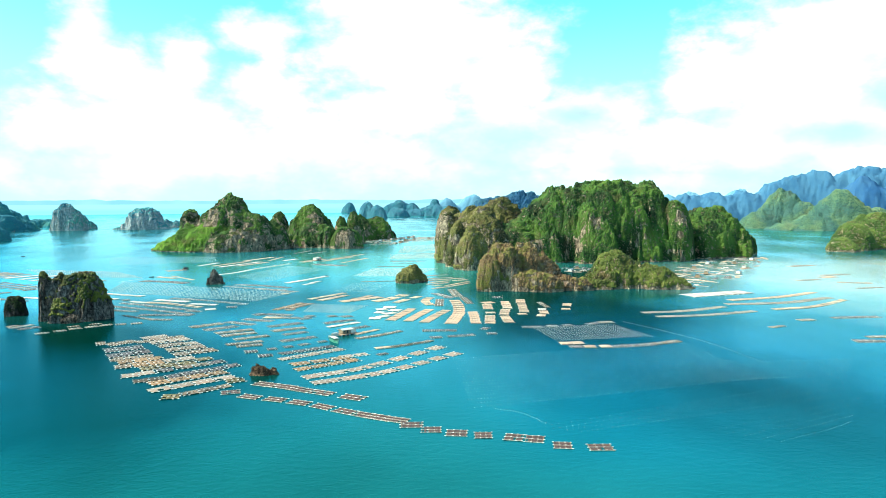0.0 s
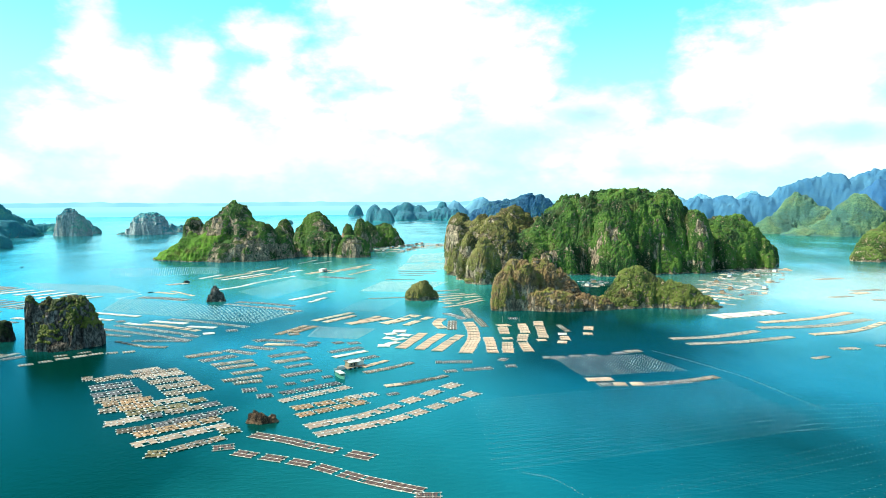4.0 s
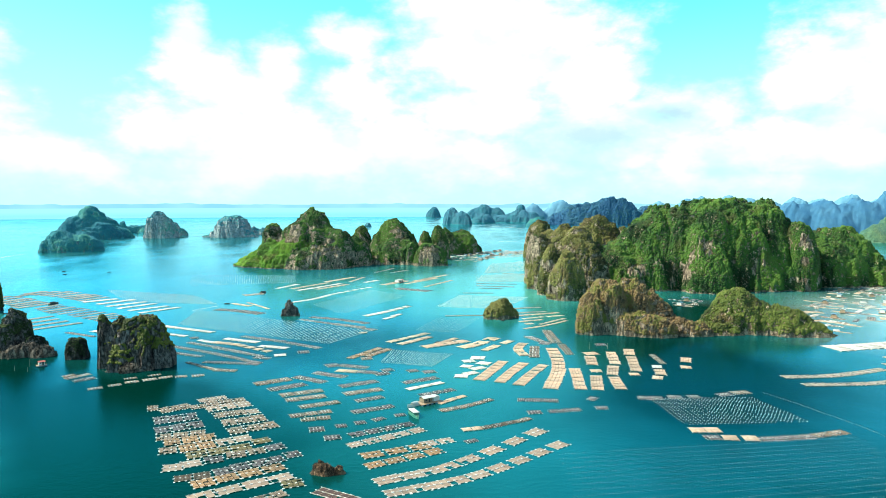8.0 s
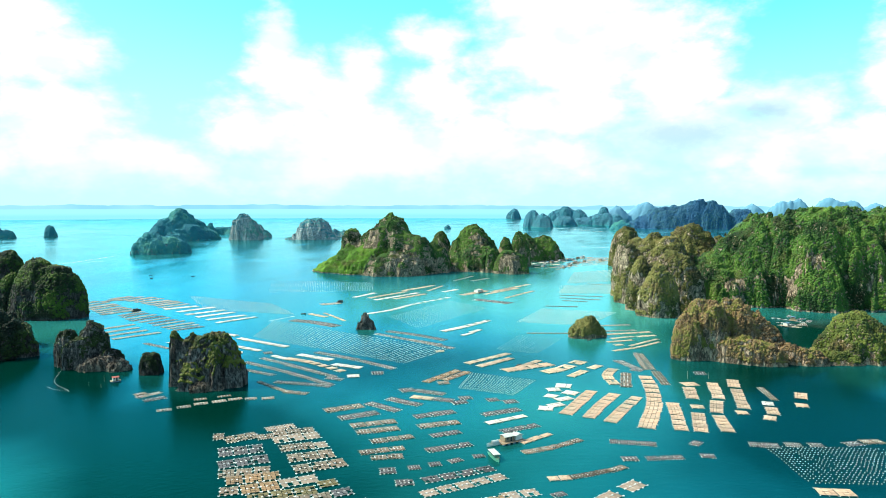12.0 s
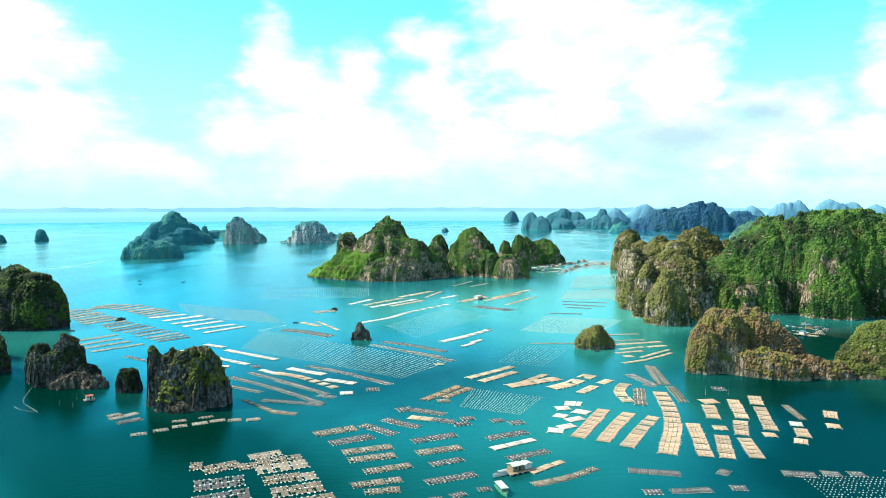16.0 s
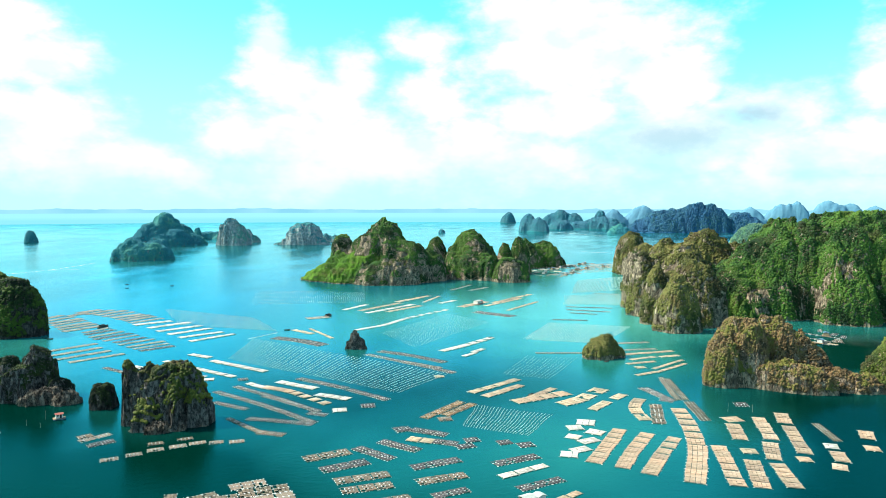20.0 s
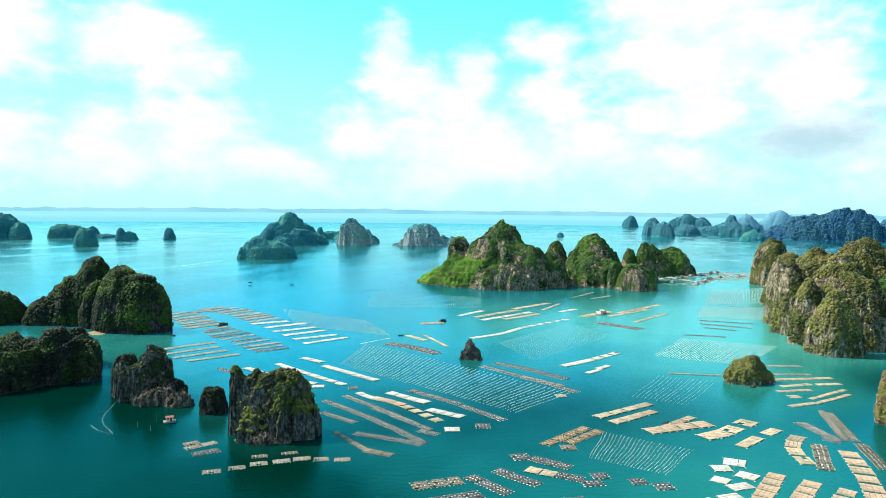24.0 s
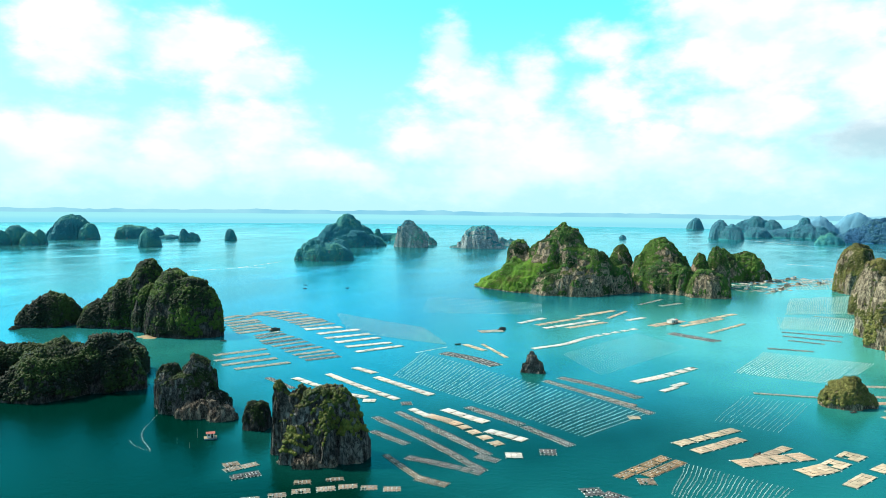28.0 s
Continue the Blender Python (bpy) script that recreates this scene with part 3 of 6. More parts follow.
# ---- sea ----
def sea():
    xs = [-4900, -2400, -1200, -600, -300, 0, 300, 600, 1200, 2400, 4900]
    v = [(x, y, 0.0) for y in xs for x in xs]
    f = [(j * 11 + i, j * 11 + i + 1, (j + 1) * 11 + i + 1, (j + 1) * 11 + i) for j in range(10) for i in range(10)]
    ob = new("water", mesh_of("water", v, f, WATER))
    return tagged(ob, "teal sea water with small ripples and pale glints", "sea", kind="structure")


sea()


# ---- far shore, a glowing backdrop round the bay ----
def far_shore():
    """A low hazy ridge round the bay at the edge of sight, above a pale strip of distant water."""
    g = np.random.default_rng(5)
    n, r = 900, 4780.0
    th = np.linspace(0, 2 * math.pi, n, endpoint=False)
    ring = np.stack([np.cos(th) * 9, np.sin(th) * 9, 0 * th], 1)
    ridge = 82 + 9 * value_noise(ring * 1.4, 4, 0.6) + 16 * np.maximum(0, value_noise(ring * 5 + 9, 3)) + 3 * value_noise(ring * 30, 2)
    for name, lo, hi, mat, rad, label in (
            ("backdrop_water", -5 + 0 * th, 62 + 0 * th, STRIP, r + 10, "pale glowing backdrop strip of hazy distant water"),
            ("backdrop_shore", 60 + 0 * th, ridge, SHORE, r, "pale blue glowing backdrop of hazy shore on the horizon")):
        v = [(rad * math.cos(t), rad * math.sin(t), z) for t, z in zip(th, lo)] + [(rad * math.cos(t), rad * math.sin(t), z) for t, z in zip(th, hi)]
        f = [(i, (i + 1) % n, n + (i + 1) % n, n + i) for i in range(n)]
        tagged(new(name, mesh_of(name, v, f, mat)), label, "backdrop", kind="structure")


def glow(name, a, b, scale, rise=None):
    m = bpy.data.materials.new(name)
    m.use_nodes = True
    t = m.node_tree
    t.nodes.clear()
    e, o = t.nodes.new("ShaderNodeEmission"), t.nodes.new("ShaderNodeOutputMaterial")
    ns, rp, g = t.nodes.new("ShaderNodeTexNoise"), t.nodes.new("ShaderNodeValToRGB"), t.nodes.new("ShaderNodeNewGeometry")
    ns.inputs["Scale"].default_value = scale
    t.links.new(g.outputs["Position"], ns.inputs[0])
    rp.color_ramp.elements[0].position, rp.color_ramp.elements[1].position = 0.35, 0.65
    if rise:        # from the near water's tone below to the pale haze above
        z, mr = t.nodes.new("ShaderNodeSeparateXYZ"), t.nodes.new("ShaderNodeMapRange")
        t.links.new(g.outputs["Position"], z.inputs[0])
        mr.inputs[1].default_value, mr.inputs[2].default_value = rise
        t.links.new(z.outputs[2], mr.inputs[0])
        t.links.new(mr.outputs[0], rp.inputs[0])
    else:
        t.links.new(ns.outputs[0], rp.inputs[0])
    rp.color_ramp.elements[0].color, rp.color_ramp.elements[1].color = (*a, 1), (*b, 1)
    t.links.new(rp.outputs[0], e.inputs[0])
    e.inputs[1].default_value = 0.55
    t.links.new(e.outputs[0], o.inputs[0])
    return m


# both backdrop sheets give off their haze and water brightness as emission
STRIP = glow("glowing_distant_water", (0.30, 0.84, 1.0), (0.38, 0.92, 1.0), 0.0, (-5, 62))
SHORE = glow("glowing_distant_shore", (0.27, 0.69, 0.90), (0.36, 0.79, 0.95), 0.004)
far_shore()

# ---- islands ----
island("grass_peak_island", (
    (-348, 1176, 50.5, 40.4, 92.7, 17, "peak"),
    (-365, 1156, 66.5, 39.9, 54.9, 18, "cone"),
    (-403, 1164, 57.6, 34.6, 43.1, 20, "cone"),
    (-430, 1218, 21.5, 17.2, 65.9, 21, "tower"),
    (-398, 1207, 24.6, 19.7, 64.0, 19, "dome"),
    (-304, 1162, 32.9, 26.3, 60.3, 15, "dome"),
    (-286, 1191, 30.2, 27.2, 47.3, 14, "dome"),
    (-442, 1171, 38.0, 22.8, 20.6, 22, "cone"),
    (-326, 1127, 49.6, 22.3, 38.6, 17, "dome"),
), "steep limestone island with bright green grassy slope and grey cliffs", ROCK_TAN, LEAF, step=1.3, foot=3, rough=1.2, flutes=0.6, grain=0.7, lawn=(1, 2, 7), bush=1.1, spacing=1.0, steep=0.32, seed=1, scars=((-400, 1168, 52, 16), (-372, 1146, 50, 15), (-345, 1130, 42, 13), (-325, 1116, 26, 12), (-297, 1125, 25, 18)), category="island")
island("pointed_peak_island", (
    (-234, 1263, 46.2, 36.9, 73.1, 10, "peak"),
    (-218, 1231, 49.9, 30.0, 41.6, 10, "dome"),
    (-295, 1287, 22.0, 17.6, 60.8, 13, "dome"),
    (-195, 1203, 7.5, 7.5, 37.0, 9, "tower"),
    (-164, 1202, 30.0, 21.0, 35.9, 7, "dome"),
    (-166, 1326, 17.7, 15.9, 59.5, 7, "dome"),
    (-186, 1302, 14.6, 13.1, 51.2, 8, "dome"),
), "pointed green limestone peaks with bare grey crags at their foot", ROCK_TAN, LEAF, step=1.3, foot=3, rough=1.25, flutes=0.6, grain=0.7, bush=1.1, spacing=1.0, steep=0.12, seed=61, scars=((-224, 1242, 52, 9), (-220, 1236, 38, 9), (-160, 1180, 18, 18)), category="island")
island("back_peak_island", (
    (-166, 1435, 30.4, 24.4, 50.6, 6, "peak"),
    (-136, 1466, 39.4, 27.6, 46.4, 4, "dome"),
), "green wooded limestone island behind a floating village", ROCK_GREEN, LEAF, step=2, bush=1.6, spacing=1.5, steep=0.05, seed=2, category="island")
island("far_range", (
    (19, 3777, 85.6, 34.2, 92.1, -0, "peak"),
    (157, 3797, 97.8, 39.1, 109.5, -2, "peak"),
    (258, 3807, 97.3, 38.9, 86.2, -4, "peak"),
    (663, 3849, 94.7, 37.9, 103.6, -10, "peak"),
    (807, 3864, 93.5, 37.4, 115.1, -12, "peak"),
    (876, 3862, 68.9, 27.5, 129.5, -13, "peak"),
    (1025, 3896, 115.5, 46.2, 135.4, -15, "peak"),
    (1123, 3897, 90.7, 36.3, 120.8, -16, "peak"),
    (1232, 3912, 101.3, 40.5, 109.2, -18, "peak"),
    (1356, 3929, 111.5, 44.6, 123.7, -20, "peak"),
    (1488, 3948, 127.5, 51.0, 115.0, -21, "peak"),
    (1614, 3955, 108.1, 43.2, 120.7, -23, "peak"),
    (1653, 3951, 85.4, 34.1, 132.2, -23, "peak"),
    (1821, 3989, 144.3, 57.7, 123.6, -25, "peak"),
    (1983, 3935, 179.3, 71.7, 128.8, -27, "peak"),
), "range of far hills beyond the bay, hazed pale blue", HILL_PALE, None, step=7, rough=0.9, grain=0.7, flutes=0.1, seed=3, category="hills")
GREAT_CLIFFS = (
    (15, 1368, 24.9, 37.3, 68.8, -2, "tower"),
    (27, 1208, 28.3, 33.9, 57.1, -3, "dome"),
    (44, 1065, 31.6, 31.6, 70.5, -5, "tower"),
    (84, 1037, 47.7, 42.9, 85.4, -8, "dome"),
    (54, 953, 32.8, 29.6, 72.3, -6, "dome"),
    (39, 895, 25.7, 20.6, 47.2, -6, "dome"),
    (124, 1073, 20.5, 20.5, 68.3, -10, "tower"),
    (43, 849, 18.7, 9.3, 20.0, -6, "block"),
    (85, 935, 28.6, 20.0, 32.8, -9, "dome"),
    (29, 1120, 33.5, 33.5, 33.9, -4, "block"),
    (2, 975, 13.0, 22.0, 62.0, -3, "tower"),
    (10, 915, 16.0, 18.0, 63.0, -4, "tower"),
    (19, 862, 17.0, 15.0, 54.0, -5, "dome"),
    (34, 822, 19.0, 15.0, 50.0, -7, "dome"),
    (52, 868, 30.0, 24.0, 62.0, -7, "dome"),
)
GREAT_WOODS = (
    (150, 985, 55, 75, 91.3, -10, "dome"),
    (205, 965, 55, 75, 96.3, -15, "dome"),
    (253, 1000, 50, 75, 98.3, -15, "dome"),
    (285, 985, 34, 60, 91.3, -18, "dome"),
    (220, 1000, 95, 85, 87.3, -15, "block"),
    (312, 950, 20, 34, 78.3, -20, "tower"),
    (395, 1055, 60, 50, 69.3, -25, "dome"),
    (350, 1010, 70, 50, 59.3, -22, "dome"),
    (110, 960, 55, 60, 54.3, -8, "dome"),
    (140, 925, 30, 20, 39.3, -10, "dome"),
    (195, 905, 30, 24, 47.3, -14, "dome"),
    (262, 935, 30, 24, 51.3, -15, "dome"),
    (172, 950, 44, 42, 74.0, -12, "dome"),
    (232, 952, 44, 44, 80.0, -15, "dome"),
    (285, 958, 34, 38, 76.0, -17, "dome"),
)
island("great_green_island", GREAT_CLIFFS + GREAT_WOODS, "large green wooded limestone island with pale cliff scars", ROCK_GREEN, LEAF, step=1.5, foot=1.0, scars=((117, 913, 18, 11), (167, 905, 14, 14), (193, 900, 50, 9), (182, 905, 32, 8), (313, 927, 54, 11), (-8, 905, 38, 15), (-10, 965, 42, 24), (-8, 1190, 30, 28), (22, 797, 9, 14), (46, 838, 10, 12)), dry=tuple(range(15)), rough=1.2, flutes=0.5, grain=0.6, bush=1.25, spacing=1.05, steep=-0.2, seed=4, category="island")
island("green_hill_behind", (
    (352, 2134, 57.4, 40.1, 64.3, -11, "dome"),
    (410, 2148, 64.5, 38.7, 51.2, -13, "dome"),
), "hazy green rounded hill behind the great island", HILL_MID, LEAF_HAZED_HILL, step=4, rough=1.1, flutes=0.5, bush=2.4, spacing=2.4, steep=-0.1, seed=48, category="hills")
island("dry_brown_island", (
    (54, 639, 18.5, 13.9, 41.3, -10, "tower"),
    (76, 650, 20.7, 15.5, 41.1, -13, "dome"),
    (93, 648, 16.7, 11.7, 27.5, -15, "dome"),
    (41, 627, 10.5, 8.4, 32.0, -9, "tower"),
    (111, 632, 21.5, 8.6, 12.2, -17, "block"),
    (79, 625, 26.5, 9.3, 17.4, -14, "block"),
), "low craggy limestone islet covered with dry brown scrub", ROCK_TAN, LEAF_DRY, step=0.7, rough=1.5, flutes=0.8, grain=0.7, bush=0.9, spacing=0.72, steep=0.12, seed=5, category="island")
island("low_green_islet", (
    (160, 664, 27, 30, 33.5, -16, "peak"),
    (188, 652, 30, 22, 21.5, -18, "dome"),
    (132, 640, 26, 10, 8.5, -14, "dome"),
    (205, 644, 22, 13, 9.5, -18, "dome"),
), "low islet with olive-green scrub and pale rocky shore", ROCK_TAN, LEAF_ISLET, step=0.9, rough=1.1, flutes=0.6, grain=0.6, bush=0.95, spacing=0.85, steep=-0.15, seed=6, category="island")
island("square_rock_islet", (
    (-268, 477, 4.2, 4.2, 32.5, 39, "tower"),
    (-261, 478, 6.7, 6.0, 28.9, 38, "tower"),
    (-249, 483, 15.3, 13.7, 30.8, 36, "tower"),
    (-240, 487, 11.1, 11.1, 27.0, 34, "tower"),
    (-249, 478, 19.1, 9.5, 15.4, 37, "tower"),
), "dark square limestone stack with scrub on its flat top", ROCK_GREY, LEAF_TOP, step=0.45, rough=1.4, grain=0.8, flutes=1.1, fine=True, bush=0.75, spacing=0.5, steep=0.60, seed=7, category="island")
island("shore_boulders", (
    (-258, 468, 4.0, 2.8, 1.5, 39, "dome"),
    (-246, 468, 6.3, 3.8, 5.0, 37, "dome"),
    (-238, 473, 3.4, 2.4, 2.5, 35, "dome"),
    (-231, 482, 3.4, 2.4, 1.8, 34, "dome"),
), "pale brown boulders at the foot of the square stack", ROCK_FOOT, ROCK_FOOT, step=0.35, rough=1.6, grain=0.6, cover="rubble", fine=True, bush=0.6, spacing=1.2, steep=-1, foot=0.5, seed=71, category="rock")
island("little_dark_rock", (
    (-302, 500, 7.0, 6.3, 13.7, 41, "tower"),
    (-303, 498, 5.2, 4.7, 8.7, 42, "dome"),
), "small dark rounded rock standing in the water", ROCK_SHADED, LEAF_SHADED, step=0.45, rough=1.4, grain=0.8, bush=0.6, spacing=0.6, steep=0.1, seed=8, category="rock")
island("grey_crag_islet", (
    (-354, 512, 9.8, 7.8, 29.4, 46, "tower"),
    (-370, 508, 8.7, 7.8, 24.6, 47, "tower"),
    (-354, 506, 14.9, 7.4, 22.2, 46, "block"),
    (-339, 510, 7.6, 5.3, 12.4, 44, "dome"),
), "grey craggy limestone islet with a low rocky foot", ROCK_GREY, LEAF_SHADED, step=0.5, rough=1.7, grain=0.8, flutes=1.15, bush=0.6, spacing=0.55, steep=0.42, seed=9, category="island")
island("rocky_foot", (
    (-341, 500, 11.3, 5.6, 8.8, 45, "block"),
    (-327, 502, 8.0, 4.8, 7.2, 44, "dome"),
    (-352, 499, 5.7, 3.4, 3.4, 47, "dome"),
), "pale brown rock ledge at the foot of the grey crag", ROCK_FOOT, ROCK_FOOT, step=0.4, rough=1.6, grain=0.7, cover="rubble", fine=True, bush=0.6, spacing=1.3, steep=-1, foot=0.5, seed=72, category="rock")
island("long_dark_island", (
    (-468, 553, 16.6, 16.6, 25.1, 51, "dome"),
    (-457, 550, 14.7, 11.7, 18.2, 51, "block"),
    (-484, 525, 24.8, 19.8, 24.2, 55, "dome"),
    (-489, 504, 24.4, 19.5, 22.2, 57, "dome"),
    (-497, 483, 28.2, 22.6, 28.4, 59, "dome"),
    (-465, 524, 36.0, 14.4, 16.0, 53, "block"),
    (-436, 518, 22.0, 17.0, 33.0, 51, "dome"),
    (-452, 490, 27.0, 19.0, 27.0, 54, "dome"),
), "long dark wooded limestone island in shade", ROCK_SHADED, LEAF_SHADED, step=0.9, rough=1.2, flutes=0.7, bush=1.1, spacing=0.95, steep=-0.05, seed=10, category="island")
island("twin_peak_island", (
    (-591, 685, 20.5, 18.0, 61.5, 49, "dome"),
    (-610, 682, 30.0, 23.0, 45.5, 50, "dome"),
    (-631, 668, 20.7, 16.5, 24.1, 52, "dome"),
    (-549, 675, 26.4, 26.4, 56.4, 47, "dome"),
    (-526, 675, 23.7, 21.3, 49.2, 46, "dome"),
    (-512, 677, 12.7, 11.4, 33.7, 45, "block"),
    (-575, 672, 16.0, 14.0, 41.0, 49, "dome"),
), "dark green twin-peaked limestone island with a small beach", ROCK_SHADED, LEAF_PART_SHADED, step=1.0, rough=0.9, flutes=0.6, bush=1.25, spacing=1.05, steep=0.05, seed=11, category="island")
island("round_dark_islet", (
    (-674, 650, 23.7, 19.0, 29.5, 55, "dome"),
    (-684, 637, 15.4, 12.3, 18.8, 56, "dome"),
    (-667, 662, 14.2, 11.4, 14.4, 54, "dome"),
), "dark rounded wooded islet beside the twin-peaked island", ROCK_SHADED, LEAF_SHADED, step=1.2, rough=1.0, flutes=0.6, bush=1.3, spacing=1.1, steep=-0.1, seed=12, category="island")
island("outlying_rock", (
    (-680, 615, 4.1, 3.7, 3.0, 58, "dome"),
), "small dark rock off the rounded islet", ROCK_SHADED, None, step=0.4, rough=1.5, grain=0.8, seed=73, category="rock")
island("lone_rock", (
    (-221, 686, 5.1, 4.5, 14.2, 19, "dome"),
    (-224, 683, 3.9, 3.5, 7.5, 20, "dome"),
    (-217, 686, 3.9, 3.5, 9.0, 19, "dome"),
    (-214, 684, 3.5, 2.4, 3.1, 19, "dome"),
), "lone rounded grey-brown rock with a low foot in the water", ROCK_GREY, None, step=0.35, rough=1.6, grain=0.8, seed=13, category="rock")
island("tufted_rock", (
    (-31, 697, 12.0, 10.2, 16.3, -3, "dome"),
    (-34, 692, 11.2, 8.9, 12.2, -3, "block"),
    (-24, 699, 8.3, 6.7, 10.6, -4, "dome"),
), "small rounded rock tufted with green-brown scrub", ROCK_TAN, LEAF_SERE, step=0.6, rough=1.3, flutes=0.8, grain=0.7, bush=0.8, spacing=0.62, steep=-0.05, seed=14, category="rock")
island("reef_rocks", (
    (-86, 325, 3.9, 2.7, 4.2, 15, "cone"),
    (-83, 324, 3.5, 2.5, 4.0, 15, "cone"),
    (-79, 325, 3.2, 1.9, 3.0, 14, "cone"),
), "low jagged brown reef of broken rocks", ROCK_REEF, ROCK_REEF, step=0.25, cover="rubble", fine=True, bush=0.75, spacing=1.0, steep=-1, seed=15, category="rock")
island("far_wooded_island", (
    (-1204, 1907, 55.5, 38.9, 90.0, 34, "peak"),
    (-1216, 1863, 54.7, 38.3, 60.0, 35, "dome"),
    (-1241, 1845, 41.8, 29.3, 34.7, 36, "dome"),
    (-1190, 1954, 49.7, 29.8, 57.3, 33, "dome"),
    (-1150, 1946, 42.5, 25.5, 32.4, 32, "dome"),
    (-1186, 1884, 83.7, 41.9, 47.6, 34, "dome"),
), "wooded island hazed blue-green, with one pointed summit, far off", ROCK_HAZED, LEAF_HAZED, step=3, rough=1.1, flutes=0.6, bush=1.5, spacing=1.9, steep=-0.1, seed=16, category="island")
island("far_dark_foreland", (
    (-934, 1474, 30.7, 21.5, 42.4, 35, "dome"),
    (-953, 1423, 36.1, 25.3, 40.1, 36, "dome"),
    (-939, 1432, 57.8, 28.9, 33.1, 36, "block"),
), "dark wooded low island beside a larger one, far off", ROCK_HAZED, LEAF_HAZED, step=3, rough=1.1, flutes=0.6, bush=1.5, spacing=1.9, steep=-0.1, seed=18, category="island")
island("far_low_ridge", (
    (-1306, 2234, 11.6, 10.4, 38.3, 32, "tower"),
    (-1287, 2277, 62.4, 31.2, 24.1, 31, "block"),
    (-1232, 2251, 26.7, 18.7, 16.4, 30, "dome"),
), "low wooded ridge with a small spire, far off", ROCK_HAZED, LEAF_HAZED, step=3, rough=1.1, flutes=0.6, bush=1.5, spacing=1.9, steep=-0.1, seed=21, category="island")
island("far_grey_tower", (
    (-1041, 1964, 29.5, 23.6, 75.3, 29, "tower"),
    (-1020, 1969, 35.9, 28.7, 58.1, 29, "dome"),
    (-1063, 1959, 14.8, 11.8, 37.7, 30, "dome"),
), "grey limestone tower with bare cliffs, far off", CLIFF_HAZED, LEAF_HAZED, step=2.5, rough=1.3, flutes=0.7, bush=1.3, spacing=1.8, steep=0.45, seed=19, category="island")
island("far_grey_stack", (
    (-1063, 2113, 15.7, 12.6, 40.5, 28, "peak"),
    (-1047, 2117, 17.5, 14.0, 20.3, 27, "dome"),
), "small grey limestone stack beside a tower, far off", CLIFF_HAZED, LEAF_HAZED, step=2.5, rough=1.3, flutes=0.7, bush=1.3, spacing=1.8, steep=0.4, seed=20, category="island")
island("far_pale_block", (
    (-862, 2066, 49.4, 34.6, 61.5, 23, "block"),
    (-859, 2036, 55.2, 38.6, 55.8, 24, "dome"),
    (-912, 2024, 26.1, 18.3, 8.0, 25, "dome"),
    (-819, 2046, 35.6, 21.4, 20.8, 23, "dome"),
), "flat-topped island with pale cliffs, far off", CLIFF_HAZED, LEAF_HAZED, step=2.5, rough=1.3, flutes=0.7, bush=1.3, spacing=1.8, steep=0.8, seed=22, category="island")
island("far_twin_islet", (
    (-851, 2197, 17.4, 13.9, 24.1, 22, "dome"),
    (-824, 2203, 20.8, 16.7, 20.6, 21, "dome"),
), "pair of small grey wooded knolls, far off", CLIFF_HAZED, LEAF_HAZED, step=2.5, rough=1.3, flutes=0.7, bush=1.3, spacing=1.8, steep=0.2, seed=23, category="island")
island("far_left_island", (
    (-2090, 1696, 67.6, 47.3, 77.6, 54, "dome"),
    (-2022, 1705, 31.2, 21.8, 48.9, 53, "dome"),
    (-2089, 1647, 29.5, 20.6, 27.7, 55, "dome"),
), "hazy blue-green dome island, far off", ROCK_HAZED, LEAF_HAZED, step=3, rough=1.1, flutes=0.6, bush=1.5, spacing=1.9, steep=-0.1, seed=25, category="island")
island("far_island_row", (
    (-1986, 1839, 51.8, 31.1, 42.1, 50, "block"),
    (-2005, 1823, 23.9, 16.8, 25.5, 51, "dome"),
), "one of a row of small hazy wooded islets, far off", ROCK_HAZED, LEAF_HAZED, step=3, rough=1.1, flutes=0.6, bush=1.5, spacing=1.9, steep=-0.1, seed=26, category="island")
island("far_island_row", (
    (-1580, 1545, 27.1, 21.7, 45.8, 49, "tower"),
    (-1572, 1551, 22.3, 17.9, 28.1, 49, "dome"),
), "one of a row of small hazy wooded islets, far off", ROCK_HAZED, LEAF_HAZED, step=3, rough=1.1, flutes=0.6, bush=1.5, spacing=1.9, steep=-0.1, seed=27, category="island")
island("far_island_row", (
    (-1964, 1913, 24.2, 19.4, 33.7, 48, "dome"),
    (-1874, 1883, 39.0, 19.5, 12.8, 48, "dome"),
), "one of a row of small hazy wooded islets, far off", ROCK_HAZED, LEAF_HAZED, step=3, rough=1.1, flutes=0.6, bush=1.5, spacing=1.9, steep=-0.1, seed=28, category="island")
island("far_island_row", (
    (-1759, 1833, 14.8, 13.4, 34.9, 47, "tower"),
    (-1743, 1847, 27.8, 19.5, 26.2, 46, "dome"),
), "one of a row of small hazy wooded islets, far off", ROCK_HAZED, LEAF_HAZED, step=3, rough=1.1, flutes=0.6, bush=1.5, spacing=1.9, steep=-0.1, seed=29, category="island")
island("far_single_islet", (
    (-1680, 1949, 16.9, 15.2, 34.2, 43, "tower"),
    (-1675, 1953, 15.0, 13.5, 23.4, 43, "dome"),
), "single small hazy islet, far off", ROCK_HAZED, LEAF_HAZED, step=3, rough=1.1, flutes=0.6, bush=1.5, spacing=1.9, steep=-0.1, seed=30, category="island")
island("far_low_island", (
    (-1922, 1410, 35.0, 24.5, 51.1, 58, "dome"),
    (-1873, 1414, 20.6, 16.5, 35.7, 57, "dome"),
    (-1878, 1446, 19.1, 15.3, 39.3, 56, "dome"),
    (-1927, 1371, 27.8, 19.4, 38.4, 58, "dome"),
), "low hazy wooded island with three knolls, far off", ROCK_HAZED, LEAF_HAZED, step=3, rough=1.1, flutes=0.6, bush=1.5, spacing=1.9, steep=-0.1, seed=31, category="island")
